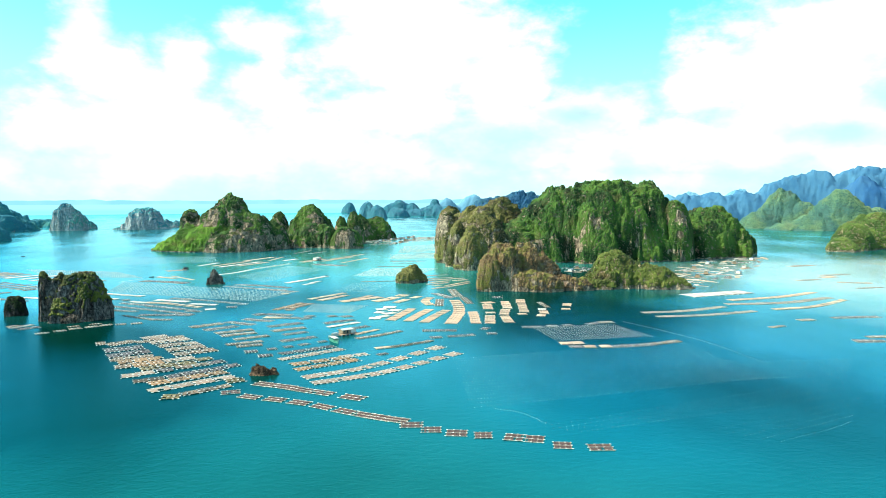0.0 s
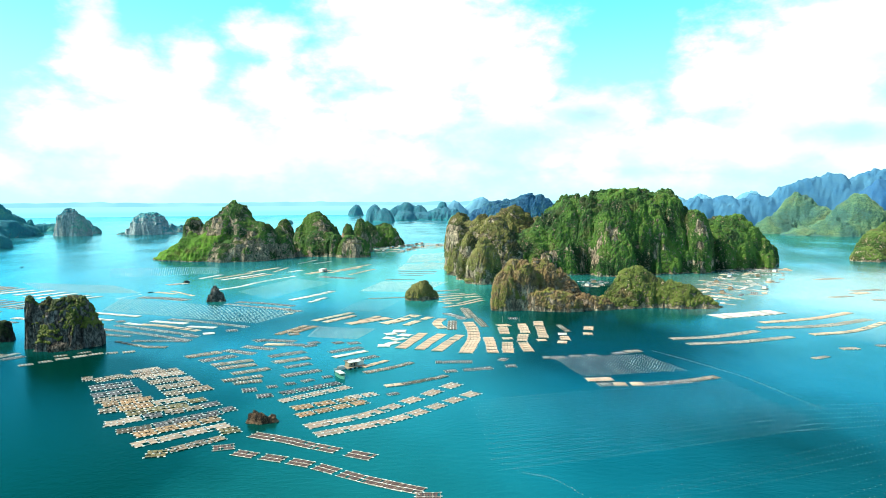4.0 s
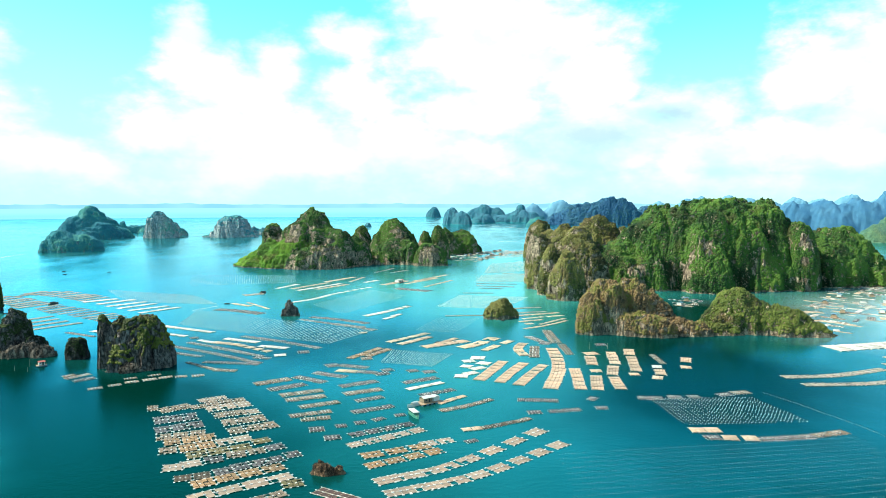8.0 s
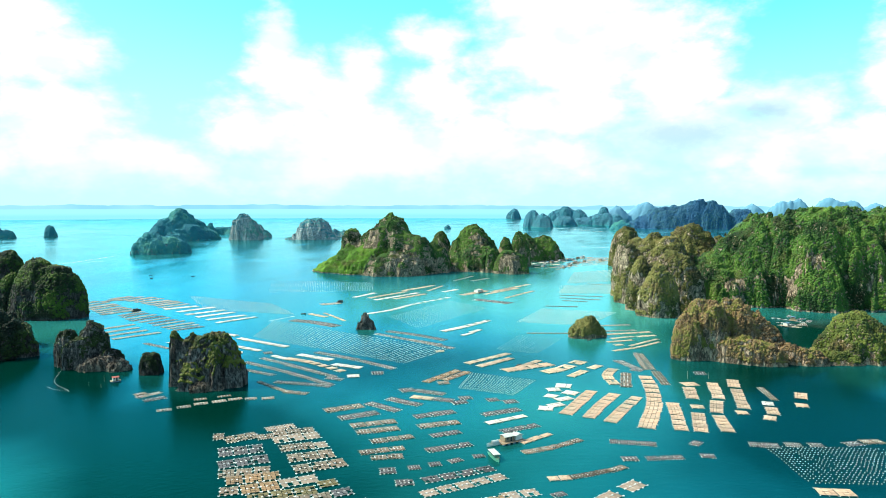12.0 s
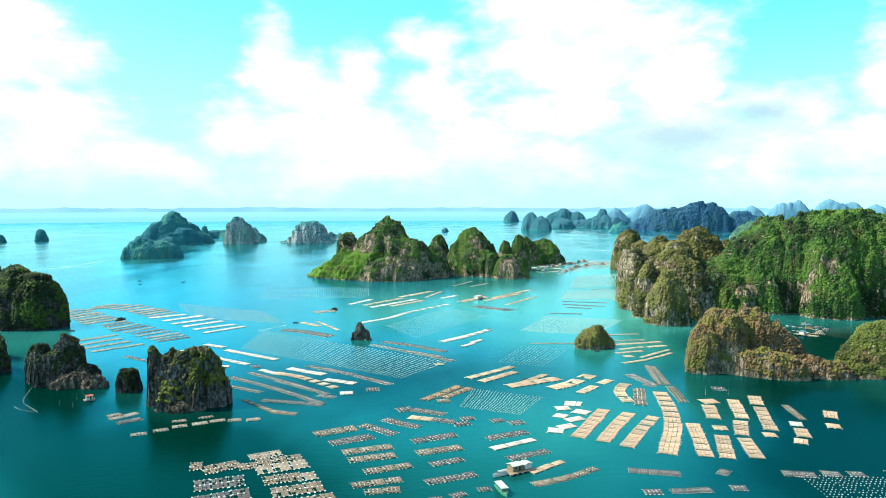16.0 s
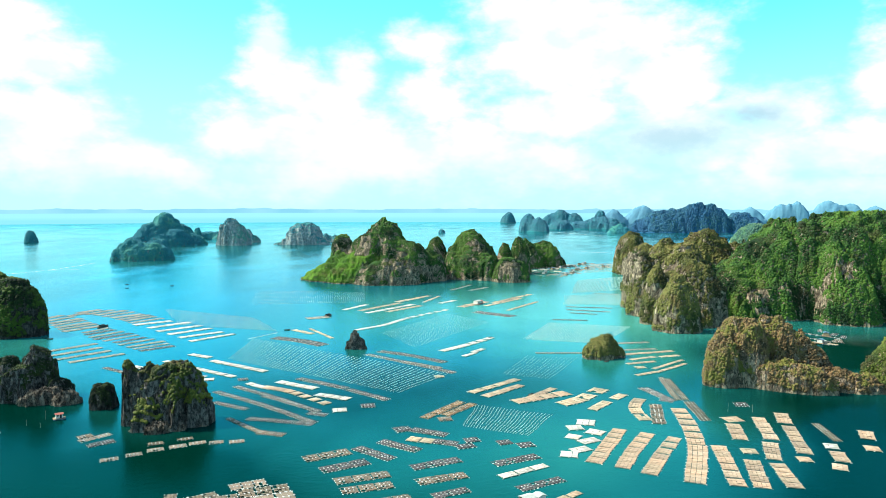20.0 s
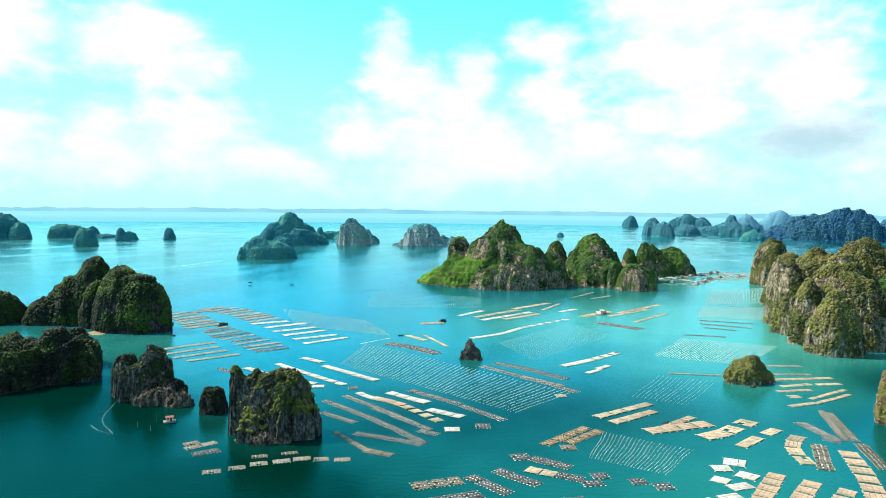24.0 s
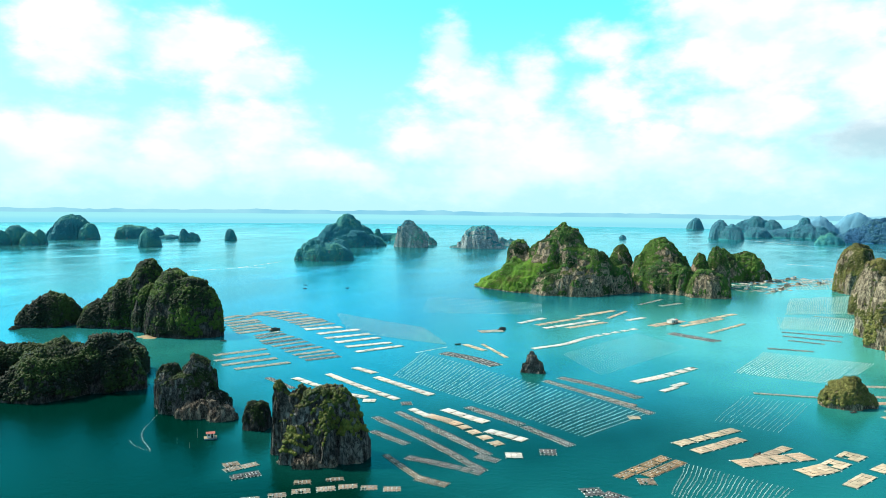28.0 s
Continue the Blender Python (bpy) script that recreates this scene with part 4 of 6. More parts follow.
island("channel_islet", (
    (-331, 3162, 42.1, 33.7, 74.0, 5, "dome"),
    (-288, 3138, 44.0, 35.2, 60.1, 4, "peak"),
), "small hazy islet at the end of the channel", ROCK_HAZED, LEAF_HAZED_FAINT, step=4, rough=1.1, flutes=0.6, bush=1.5, spacing=1.9, steep=-0.1, seed=33, category="island")
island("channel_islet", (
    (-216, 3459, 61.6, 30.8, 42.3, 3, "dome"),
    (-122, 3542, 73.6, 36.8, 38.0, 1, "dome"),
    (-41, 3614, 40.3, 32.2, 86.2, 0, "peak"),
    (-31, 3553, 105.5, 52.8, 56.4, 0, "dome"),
), "low long hazy islet at the end of the channel", ROCK_HAZED, LEAF_HAZED_FAINT, step=4, rough=1.1, flutes=0.6, bush=1.5, spacing=1.9, steep=-0.1, seed=34, category="island")
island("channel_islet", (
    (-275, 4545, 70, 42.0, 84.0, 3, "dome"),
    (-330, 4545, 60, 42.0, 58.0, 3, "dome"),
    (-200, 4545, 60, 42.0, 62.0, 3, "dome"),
), "low long hazy islet at the end of the channel", ROCK_HAZED, LEAF_HAZED_FAINT, step=5, rough=1.1, flutes=0.6, bush=1.5, spacing=1.9, steep=-0.1, seed=38, category="island")
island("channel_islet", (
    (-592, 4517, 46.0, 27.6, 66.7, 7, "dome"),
), "low long hazy islet at the end of the channel", ROCK_HAZED, LEAF_HAZED_FAINT, step=5, rough=1.1, flutes=0.6, bush=1.5, spacing=1.9, steep=-0.1, seed=39, category="island")
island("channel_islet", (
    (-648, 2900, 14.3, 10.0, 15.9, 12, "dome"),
), "low long hazy islet at the end of the channel", ROCK_HAZED, LEAF_HAZED_FAINT, step=3, rough=1.1, flutes=0.6, bush=1.5, spacing=1.9, steep=-0.1, seed=40, category="island")
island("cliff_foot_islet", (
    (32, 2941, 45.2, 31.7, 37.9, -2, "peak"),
), "small hazy wooded islet beyond the great island", ROCK_HAZED, LEAF_HAZED, step=3, rough=1.1, flutes=0.6, bush=1.5, spacing=1.9, steep=-0.1, seed=41, category="island")
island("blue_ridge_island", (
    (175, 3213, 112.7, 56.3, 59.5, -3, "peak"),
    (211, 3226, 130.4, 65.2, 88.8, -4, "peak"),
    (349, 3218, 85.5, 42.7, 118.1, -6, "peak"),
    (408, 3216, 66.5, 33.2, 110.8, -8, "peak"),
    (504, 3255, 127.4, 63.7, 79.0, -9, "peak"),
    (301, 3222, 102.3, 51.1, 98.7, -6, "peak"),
), "hazy blue ridge island on the horizon", HILL_DEEP, LEAF_HAZED_DEEP, step=5, rough=1.3, grain=1.0, flutes=0.3, bush=3.2, spacing=3.4, steep=-0.2, seed=42, category="hills")
island("green_headland", (
    (648, 1127, 34.7, 27.7, 43.3, -30, "dome"),
    (714, 1173, 62.5, 50.0, 57.0, -32, "dome"),
    (608, 1084, 23.4, 16.4, 20.4, -30, "dome"),
    (786, 1170, 66.4, 53.1, 60.5, -34, "dome"),
), "green wooded headland across the channel", ROCK_GREEN, LEAF_HEAD, step=3, rough=0.8, flutes=0.5, bush=1.7, spacing=1.6, steep=-0.3, seed=43, category="hills")
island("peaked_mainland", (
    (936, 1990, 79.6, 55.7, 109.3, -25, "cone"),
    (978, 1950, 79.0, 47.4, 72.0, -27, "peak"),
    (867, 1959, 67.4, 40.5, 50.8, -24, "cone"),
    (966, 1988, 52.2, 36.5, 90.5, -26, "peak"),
), "hazy green karst hill of the far shore with bare cliff patches", HILL_MID, LEAF_HAZED_HILL, step=4, rough=1.0, flutes=0.5, grain=0.8, bush=1.7, spacing=1.9, steep=0.12, seed=44, category="hills")
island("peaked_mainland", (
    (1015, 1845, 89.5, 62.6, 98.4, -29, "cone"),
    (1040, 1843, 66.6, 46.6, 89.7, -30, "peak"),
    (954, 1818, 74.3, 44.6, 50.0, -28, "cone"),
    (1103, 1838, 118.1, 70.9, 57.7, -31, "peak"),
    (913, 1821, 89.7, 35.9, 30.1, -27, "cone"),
), "hazy green karst hill of the far shore above the channel", HILL_MID, LEAF_HAZED_HILL, step=4, rough=1.0, flutes=0.5, grain=0.8, bush=1.7, spacing=1.9, steep=0.12, seed=46, category="hills")
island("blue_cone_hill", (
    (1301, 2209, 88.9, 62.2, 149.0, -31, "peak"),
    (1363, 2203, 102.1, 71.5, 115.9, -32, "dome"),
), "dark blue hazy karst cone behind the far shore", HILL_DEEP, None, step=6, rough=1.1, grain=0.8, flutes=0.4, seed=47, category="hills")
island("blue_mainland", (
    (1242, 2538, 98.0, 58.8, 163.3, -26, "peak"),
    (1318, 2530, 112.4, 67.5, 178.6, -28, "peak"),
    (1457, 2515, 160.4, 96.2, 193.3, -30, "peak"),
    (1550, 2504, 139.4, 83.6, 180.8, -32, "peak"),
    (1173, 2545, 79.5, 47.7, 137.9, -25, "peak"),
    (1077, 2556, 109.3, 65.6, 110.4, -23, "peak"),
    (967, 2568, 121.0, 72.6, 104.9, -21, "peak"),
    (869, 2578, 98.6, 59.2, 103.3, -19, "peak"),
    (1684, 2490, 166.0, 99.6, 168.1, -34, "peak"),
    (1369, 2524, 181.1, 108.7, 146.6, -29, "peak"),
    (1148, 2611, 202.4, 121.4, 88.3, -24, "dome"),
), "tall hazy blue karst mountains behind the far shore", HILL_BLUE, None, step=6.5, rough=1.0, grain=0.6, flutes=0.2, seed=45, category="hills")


# ---- rafts and floats: their meshes ----
POLE = plain("weathered_pole", (0.16, 0.12, 0.08), (0.28, 0.22, 0.15), 1.5)
POLE_DARK = plain("wet_dark_pole", (0.11, 0.105, 0.10), (0.22, 0.205, 0.19), 1.5)
POLE_PALE = plain("white_float_beam", (0.34, 0.30, 0.25), (0.52, 0.47, 0.41), 1.2)
FLOAT = plain("white_foam_float", (0.55, 0.57, 0.57), (0.75, 0.75, 0.73), 2.0, 0.6)
FLOAT_BLUE = plain("blue_drum", (0.10, 0.22, 0.34), (0.22, 0.36, 0.48), 2.0, 0.5)
DECKS = {
    "brown": plain("brown_netting", (0.13, 0.10, 0.075), (0.28, 0.22, 0.16), 0.9),
    "orange": plain("rusty_boards", (0.22, 0.125, 0.06), (0.38, 0.25, 0.13), 0.9),
    "dark": plain("dark_wet_netting", (0.050, 0.052, 0.062), (0.135, 0.125, 0.125), 0.9),
    "tan": plain("bleached_bamboo", (0.38, 0.26, 0.175), (0.58, 0.44, 0.32), 0.8),
    "olive": plain("olive_netting", (0.13, 0.11, 0.04), (0.25, 0.20, 0.085), 0.9),
    "pale": plain("pale_bamboo_mat", (0.43, 0.32, 0.21), (0.60, 0.48, 0.35), 0.8),
    "white": plain("white_sheeting", (0.48, 0.45, 0.42), (0.70, 0.67, 0.63), 0.8),
    "lattice": plain("grey_timber", (0.12, 0.09, 0.065), (0.22, 0.17, 0.12), 0.9),
    "rack": plain("red_brown_net", (0.040, 0.022, 0.019), (0.105, 0.058, 0.045), 0.9),
    "pen": plain("pink_grey_netting", (0.19, 0.14, 0.105), (0.34, 0.265, 0.20), 0.9),
    "strip": plain("pale_float_strip", (0.26, 0.23, 0.19), (0.46, 0.42, 0.36), 0.8),
}
BOX_F = [(0, 1, 2, 3), (7, 6, 5, 4), (0, 4, 5, 1), (1, 5, 6, 2), (2, 6, 7, 3), (3, 7, 4, 0)]
BOX_F = [tuple(reversed(f)) for f in BOX_F]


def boxes(items):
    """Joined boxes: (cx, cy, cz, sx, sy, sz[, lean])."""
    v, f = [], []
    for cx, cy, cz, sx, sy, sz, *lean in items:
        n, k = len(v), (lean[0] if lean else 0.0)
        for z in (-1, 1):
            for x, y in ((-1, -1), (1, -1), (1, 1), (-1, 1)):
                v.append((cx + x * sx / 2 + k * y, cy + y * sy / 2, cz + z * sz / 2))
        f += [tuple(n + i for i in q) for q in BOX_F]
    return v, f


def drum(cx, cy, cz, r, half, along_x=True, n=7):
    v = []
    for e in (-half, half):
        for i in range(n):
            a = 2 * math.pi * i / n
            p, q = r * math.cos(a), r * math.sin(a)
            v.append((cx + e, cy + p, cz + q) if along_x else (cx + p, cy + e, cz + q))
    f = [(i, (i + 1) % n, n + (i + 1) % n, n + i) for i in range(n)] + [tuple(range(n - 1, -1, -1)), tuple(range(n, 2 * n))]
    return v, f


def join(pieces):
    v, f = [], []
    for pv, pf in pieces:
        n = len(v)
        v += list(pv)
        f += [tuple(n + i for i in q) for q in pf]
    return v, f


dice = random.Random(4)
RAFT_L, RAFT_W = 7.0, 6.0       # the raft that the meshes are drawn for


def raft_meshes(style, variant):
    """Frame of poles, slatted deck and foam floats of one raft; variant: which slats lie crooked or are missing."""
    g = random.Random(style + str(variant))
    L, W = RAFT_L, RAFT_W
    pole = POLE_DARK if style == "dark" else POLE_PALE if style in ("rack", "white", "strip", "pen", "tan", "pale") else POLE
    frame_b, deck_b, floats = [], [], []
    if style == "rack":
        for y in (-W / 2 + 0.2, 0, W / 2 - 0.2):
            frame_b.append((g.uniform(-.1, .1), y, 0.46, L * 1.06, 0.34, 0.20, g.uniform(-.05, .05)))
        for i in range(4):
            frame_b.append((-L / 2 + 0.3 + i * (L - 0.6) / 3, 0, 0.62, 0.22, W * 1.04, 0.14, g.uniform(-.1, .1)))
        for k in range(10):
            for y in (-W / 4, W / 4):
                if g.random() < 0.9:
                    deck_b.append((-L / 2 + 0.5 + k * (L - 1) / 9, y + g.uniform(-.1, .1), 0.36 + g.uniform(-.05, .05), (L - 1) / 9 * 0.78, W / 2 - 0.7, 0.12, g.uniform(-.06, .06)))
        spots = [(x, y) for x in (-L / 2, -L / 6, L / 6, L / 2) for y in (-W / 2 + 0.2, 0, W / 2 - 0.2)]
    else:
        nx, ny = (3, 2) if style in ("tan", "pale", "white") else (4, 3)
        for i in range(nx):
            frame_b.append((-L / 2 + 0.15 + i * (L - 0.3) / (nx - 1), 0, 0.50, 0.16, W * 1.05, 0.14, g.uniform(-.08, .08)))
        for j in range(ny):
            frame_b.append((g.uniform(-.08, .08), -W / 2 + 0.15 + j * (W - 0.3) / (ny - 1), 0.63, L * 1.04, 0.15, 0.12, g.uniform(-.04, .04)))
        if style == "pen":
            for i in range(3):
                for j in range(2):
                    if g.random() < 0.94:
                        deck_b.append((-L / 3 + i * L / 3, -W / 4 + j * W / 2, 0.58 + g.uniform(-.03, .03), L / 3 * 0.90, W / 2 * 0.88, 0.06, g.uniform(-.05, .05)))
        elif style == "lattice":
            for k in range(9):
                deck_b.append((0, -W / 2 + 0.3 + k * (W - 0.6) / 8, 0.76, L, 0.22, 0.08, g.uniform(-.1, .1)))
            for k in range(5):
                deck_b.append((-L / 2 + 0.3 + k * (L - 0.6) / 4, 0, 0.68, 0.22, W, 0.08, g.uniform(-.1, .1)))
        else:
            # cells of mat or net between the poles, some sagging, some missing
            whole = style in ("tan", "pale", "white")
            ni, nj = (3, 4) if whole else (4, 5)
            for i in range(ni):
                for j in range(nj):
                    if g.random() < (0.97 if whole else 0.86):
                        deck_b.append((-L / 2 + (i + 0.5) * L / ni + g.uniform(-.08, .08), -W / 2 + (j + 0.5) * W / nj, 0.73 + g.uniform(-.05, .06), L / ni * (0.95 if whole else 0.90), W / nj * (0.92 if whole else 0.84), 0.07, g.uniform(-.06, .06)))
        spots = [(x, y) for x in (-L / 2, -L / 4, 0, L / 4, L / 2) for y in (-W / 2, -W / 6, W / 6, W / 2)]
        if style in ("tan", "pale", "white", "strip"):
            spots = [(x, y) for x in (-L / 2, 0, L / 2) for y in (-W / 2, W / 2)]
    for x, y in spots:
        if g.random() < 0.93:
            inner = abs(x) < L / 2 - 0.1 and abs(y) < W / 2 - 0.3
            floats.append(drum(x + g.uniform(-.15, .15), y + g.uniform(-.15, .15), 0.24 if not inner else 0.72, (0.40 if style == "dark" else 0.32) if not inner else 0.28, 0.36, g.random() < 0.6))
    return (mesh_of("raft_frame", *boxes(frame_b), pole), mesh_of("deck", *boxes(deck_b), DECKS[style]), mesh_of("floats", *join(floats), FLOAT))


def rack_raft(base, m):
    """One oyster rack of the nearest strings, piece by piece."""
    frame_ob = part("raft_frame", RACK_BEARER, base, m=m)
    L, W = RAFT_L, RAFT_W
    for y in (-W / 2 + 0.2, 0, W / 2 - 0.2):
        part("float_beam", RACK_BEAM, frame_ob, m=pose(dice.uniform(-.15, .15), y + dice.uniform(-.1, .1), 0.60, 0, 0, dice.uniform(-1, 1)))
    for k in range(8):
        for y in (-W / 4, W / 4):
            if dice.random() < 0.92:
                part("net", RACK_NET, frame_ob, m=pose(-L / 2 + 0.6 + k * (L - 1.2) / 7, y + dice.uniform(-.1, .1), 0.55 + dice.uniform(-.04, .04), dice.uniform(-2, 2), 0, dice.uniform(-3, 3)))
    for x in (-L / 2, -L / 6, L / 6, L / 2):
        for y in (-W / 2 + 0.2, 0, W / 2 - 0.2):
            part("float", RACK_FLOAT, frame_ob, m=pose(x + dice.uniform(-.1, .1), y + dice.uniform(-.1, .1), 0.62))


RACK_BEARER = mesh_of("raft_frame", *boxes([(-RAFT_L / 2 + 0.3 + i * (RAFT_L - 0.6) / 3, 0, 0.60, 0.20, RAFT_W * 1.04, 0.12) for i in range(4)]), POLE)
RACK_BEAM = mesh_of("float_beam", *boxes([(0, 0, 0, RAFT_L * 1.02, 0.15, 0.18)]), POLE_PALE)
RACK_NET = mesh_of("net", *boxes([(0, 0, 0, 0.74, RAFT_W / 2 - 0.45, 0.14)]), DECKS["rack"])
PEN_FLOAT = mesh_of("float", *drum(0, 0, 0, 0.30, 0.38), FLOAT)
RACK_FLOAT = mesh_of("float", *drum(0, 0, 0, 0.16, 0.30), FLOAT)
RAFTS = {s: [raft_meshes(s, i) for i in range(4)] for s in DECKS}
RAFT_LABELS = {
    "brown": "brown netted timber fish-pen rafts with white floats, moored in a string",
    "orange": "rusty orange-brown boarded pen rafts with white floats, in a string",
    "dark": "dark wet netted pen rafts dotted with white floats, in a string",
    "tan": "sun-bleached tan bamboo deck rafts lashed together in a string",
    "olive": "olive-brown netted pen rafts with white floats, in a string",
    "pale": "pale bamboo-mat rafts lashed together in a string",
    "white": "white sheeted deck rafts floating on the teal water",
    "lattice": "open grey timber lattice rafts lashed in a string",
    "pen": "pink-grey netted pen rafts with pale frames and white floats",
    "rack": "oyster rack rafts of white float beams and red-brown net",
    "strip": "narrow pale float rafts tied in a long string",
}
GROUP = ""


def along(points, s):
    """The point and heading at the share s of a bent line, smoothed."""
    p = [Vector(q) for q in points]
    if len(p) == 2:
        return p[0].lerp(p[1], s), p[1] - p[0]
    u = s * (len(p) - 1)
    i = min(int(u), len(p) - 2)
    f = u - i
    a, b = p[i], p[i + 1]
    m0 = (b - p[i - 1]) / 2 if i else b - a
    m1 = (p[i + 2] - a) / 2 if i + 2 < len(p) else b - a
    h = (2 * f ** 3 - 3 * f ** 2 + 1) * a + (f ** 3 - 2 * f * f + f) * m0 + (3 * f * f - 2 * f ** 3) * b + (f ** 3 - f * f) * m1
    d = (6 * f * f - 6 * f) * a + (3 * f * f - 4 * f + 1) * m0 + (6 * f - 6 * f * f) * b + (3 * f * f - 2 * f) * m1
    return h, d


def string(style, n, width, *points):
    """A string of n rafts of one kind along a line of places."""
    total = sum((Vector(b) - Vector(a)).length for a, b in zip(points, points[1:]))
    mid, head = along(points, 0.5)
    base = thing("raft_string" if n > 1 else "raft", mid.x, mid.y, RAFT_LABELS[style] if n > 1 else RAFT_LABELS[style].split(",")[0].replace("rafts", "raft"), "raft", GROUP)
    fill = 0.82 if GROUP == "curved pens" else 0.90
    width *= {"left pens": 1.18, "curved pens": 1.1}.get(GROUP, 1.0)
    for i in range(n):
        p, d = along(points, (i + 0.5) / n)
        m_frame, m_deck, m_float = dice.choice(RAFTS[style])
        m = pose(p.x - mid.x + dice.uniform(-.15, .15), p.y - mid.y + dice.uniform(-.15, .15), dice.uniform(-.50, -.42), dice.uniform(-.5, .5), dice.uniform(-.5, .5), math.degrees(math.atan2(d.y, d.x)) + dice.uniform(-2, 2))
        m = m @ Matrix.Diagonal((total / n * fill / RAFT_L, width * 0.95 * dice.uniform(0.94, 1.05) / RAFT_W, 1, 1))
        if style == "rack":
            rack_raft(base, m)
            continue
        frame_ob = part("raft_frame", m_frame, base, m=m)
        part("deck", m_deck, frame_ob)
        if GROUP in ("left pens", "curved pens"):      # the nearest pens: float by float
            for x in (-RAFT_L / 2, -RAFT_L / 6, RAFT_L / 6, RAFT_L / 2):
                for y in (-RAFT_W / 2, 0, RAFT_W / 2):
                    if dice.random() < 0.94:
                        part("float", PEN_FLOAT, frame_ob, m=pose(x + dice.uniform(-.2, .2), y + dice.uniform(-.2, .2), 0.46 if y else 0.66, 0, 0, dice.uniform(-40, 40)))
        else:
            part("float_row", m_float, frame_ob, kind="stuff")
    return base


def float_cloud(places, size):
    g = np.random.default_rng(3)
    Q = np.array(places)
    m = len(Q)
    R = size * (0.8 + 0.45 * g.random((m, 1, 1)))
    V = ICO[None] * R * np.array([1.25, 1.0, 0.9]) + np.concatenate([Q, np.full((m, 1), size * 0.35)], 1)[:, None]
    F = ICO_F[None] + (np.arange(m) * 12)[:, None, None]
    return V.reshape(-1, 3), F.reshape(-1, 3)


def buoy_field(lines, per_line, size, a, b, c, d):
    """Longlines of floats: the lines lie side by side from a to b and run to d and c."""
    g = random.Random(lines * 100 + per_line)
    a, b, c, d = (Vector(q) for q in (a, b, c, d))
    places = []
    loose = min(1.0, (b - a).length / lines / 2.5)
    for i in range(lines):
        s = i / (lines - 1)
        p, q = a.lerp(b, s), d.lerp(c, s)
        n = Vector((-(q - p).y, (q - p).x)).normalized()
        bow, lag, gap = g.uniform(-0.5, 0.5) * loose, g.uniform(-0.02, 0.02) * loose, g.uniform(-0.2, 0.2) * loose
        for j in range(per_line):
            t = j / (per_line - 1) * (1 + lag) - lag / 2
            if g.random() < 0.06:
                continue
            x = p.lerp(q, t) + n * (math.sin(t * math.pi) * bow + math.sin(t * 7 + i * 0.12) * 0.3 + gap + g.uniform(-.12, .12))
            places.append((x.x, x.y))
    ob = new("buoy_field", mesh_of("buoys", *float_cloud(places, size), FLOAT))
    return tagged(ob, "field of white oyster longline buoys on teal water", "buoys", "longline buoys", "stuff")


def buoy_line(n, size, *points):
    places = [tuple(along(points, i / (n - 1))[0] + Vector((dice.uniform(-.3, .3), dice.uniform(-.3, .3)))) for i in range(n)]
    ob = new("buoy_line", mesh_of("buoys", *float_cloud(places, size), FLOAT))
    return tagged(ob, "single curved line of white buoys on the water", "buoys", "longline buoys", "stuff")


# ---- boats and huts: their makers ----
HULL_GREEN = plain("green_hull_paint", (0.06, 0.26, 0.20), (0.10, 0.34, 0.26), 1.0, 0.5)
HULL_DARK = plain("dark_hull", (0.035, 0.04, 0.045), (0.10, 0.09, 0.08), 1.0, 0.6)
HULL_WHITE = plain("white_paint", (0.62, 0.64, 0.62), (0.80, 0.80, 0.78), 1.0, 0.5)
ROOF_PALE = plain("pale_sheet_roof", (0.50, 0.54, 0.54), (0.72, 0.74, 0.72), 1.2, 0.6)
ROOF_RED = plain("red_sheet_roof", (0.40, 0.08, 0.06), (0.58, 0.16, 0.12), 1.2, 0.6)
ROOF_BLUE = plain("blue_sheet_roof", (0.10, 0.24, 0.40), (0.20, 0.38, 0.52), 1.2, 0.6)
WOOD = plain("hut_boards", (0.24, 0.17, 0.11), (0.42, 0.32, 0.22), 1.4)
PANE = plain("dark_window", (0.02, 0.03, 0.035), (0.05, 0.06, 0.07), 1.0, 0.2)


def hull_mesh(length, beam, height, material, n=12):
    """An open boat's hull: pointed and raised at the bow, square at the stern, with a thickness of board."""
    rings = []
    for i in range(n):
        s = i / (n - 1)
        w = beam / 2 * (1 - max(0, (s - 0.55) / 0.45) ** 2.2) * (0.82 + 0.18 * min(1, s * 4)) + 0.03
        z = height * (1 + 0.55 * max(0, (s - 0.5) / 0.5) ** 2)
        x = (s - 0.5) * length
        rings.append([(x, -w, z), (x, -w * 0.72, -0.25), (x, w * 0.72, -0.25), (x, w, z), (x, w * 0.86, z), (x, w * 0.62, 0.12), (x, -w * 0.62, 0.12), (x, -w * 0.86, z)])
    v = [p for r in rings for p in r]
    f = [(i * 8 + j, i * 8 + (j + 1) % 8, (i + 1) * 8 + (j + 1) % 8, (i + 1) * 8 + j) for i in range(n - 1) for j in range(8)]
    f += [tuple(range(7, -1, -1)), tuple((n - 1) * 8 + j for j in range(8))]
    return mesh_of("hull", v, f, material)


def arch_mesh(length, width, rise, thick, material, n=9):
    v = []
    for x in (-length / 2, length / 2):
        for r in (0, thick):
            for i in range(n):
                a = math.pi * i / (n - 1)
                v.append((x, -math.cos(a) * (width / 2 + r), math.sin(a) * rise + r))
    f = []
    for i in range(n - 1):
        f += [(n + i, n + i + 1, 3 * n + i + 1, 3 * n + i), (i + 1, i, 2 * n + i, 2 * n + i + 1), (i, i + 1, n + i + 1, n + i), (3 * n + i, 3 * n + i + 1, 2 * n + i + 1, 2 * n + i)]
    return mesh_of("roof", v, f, material)


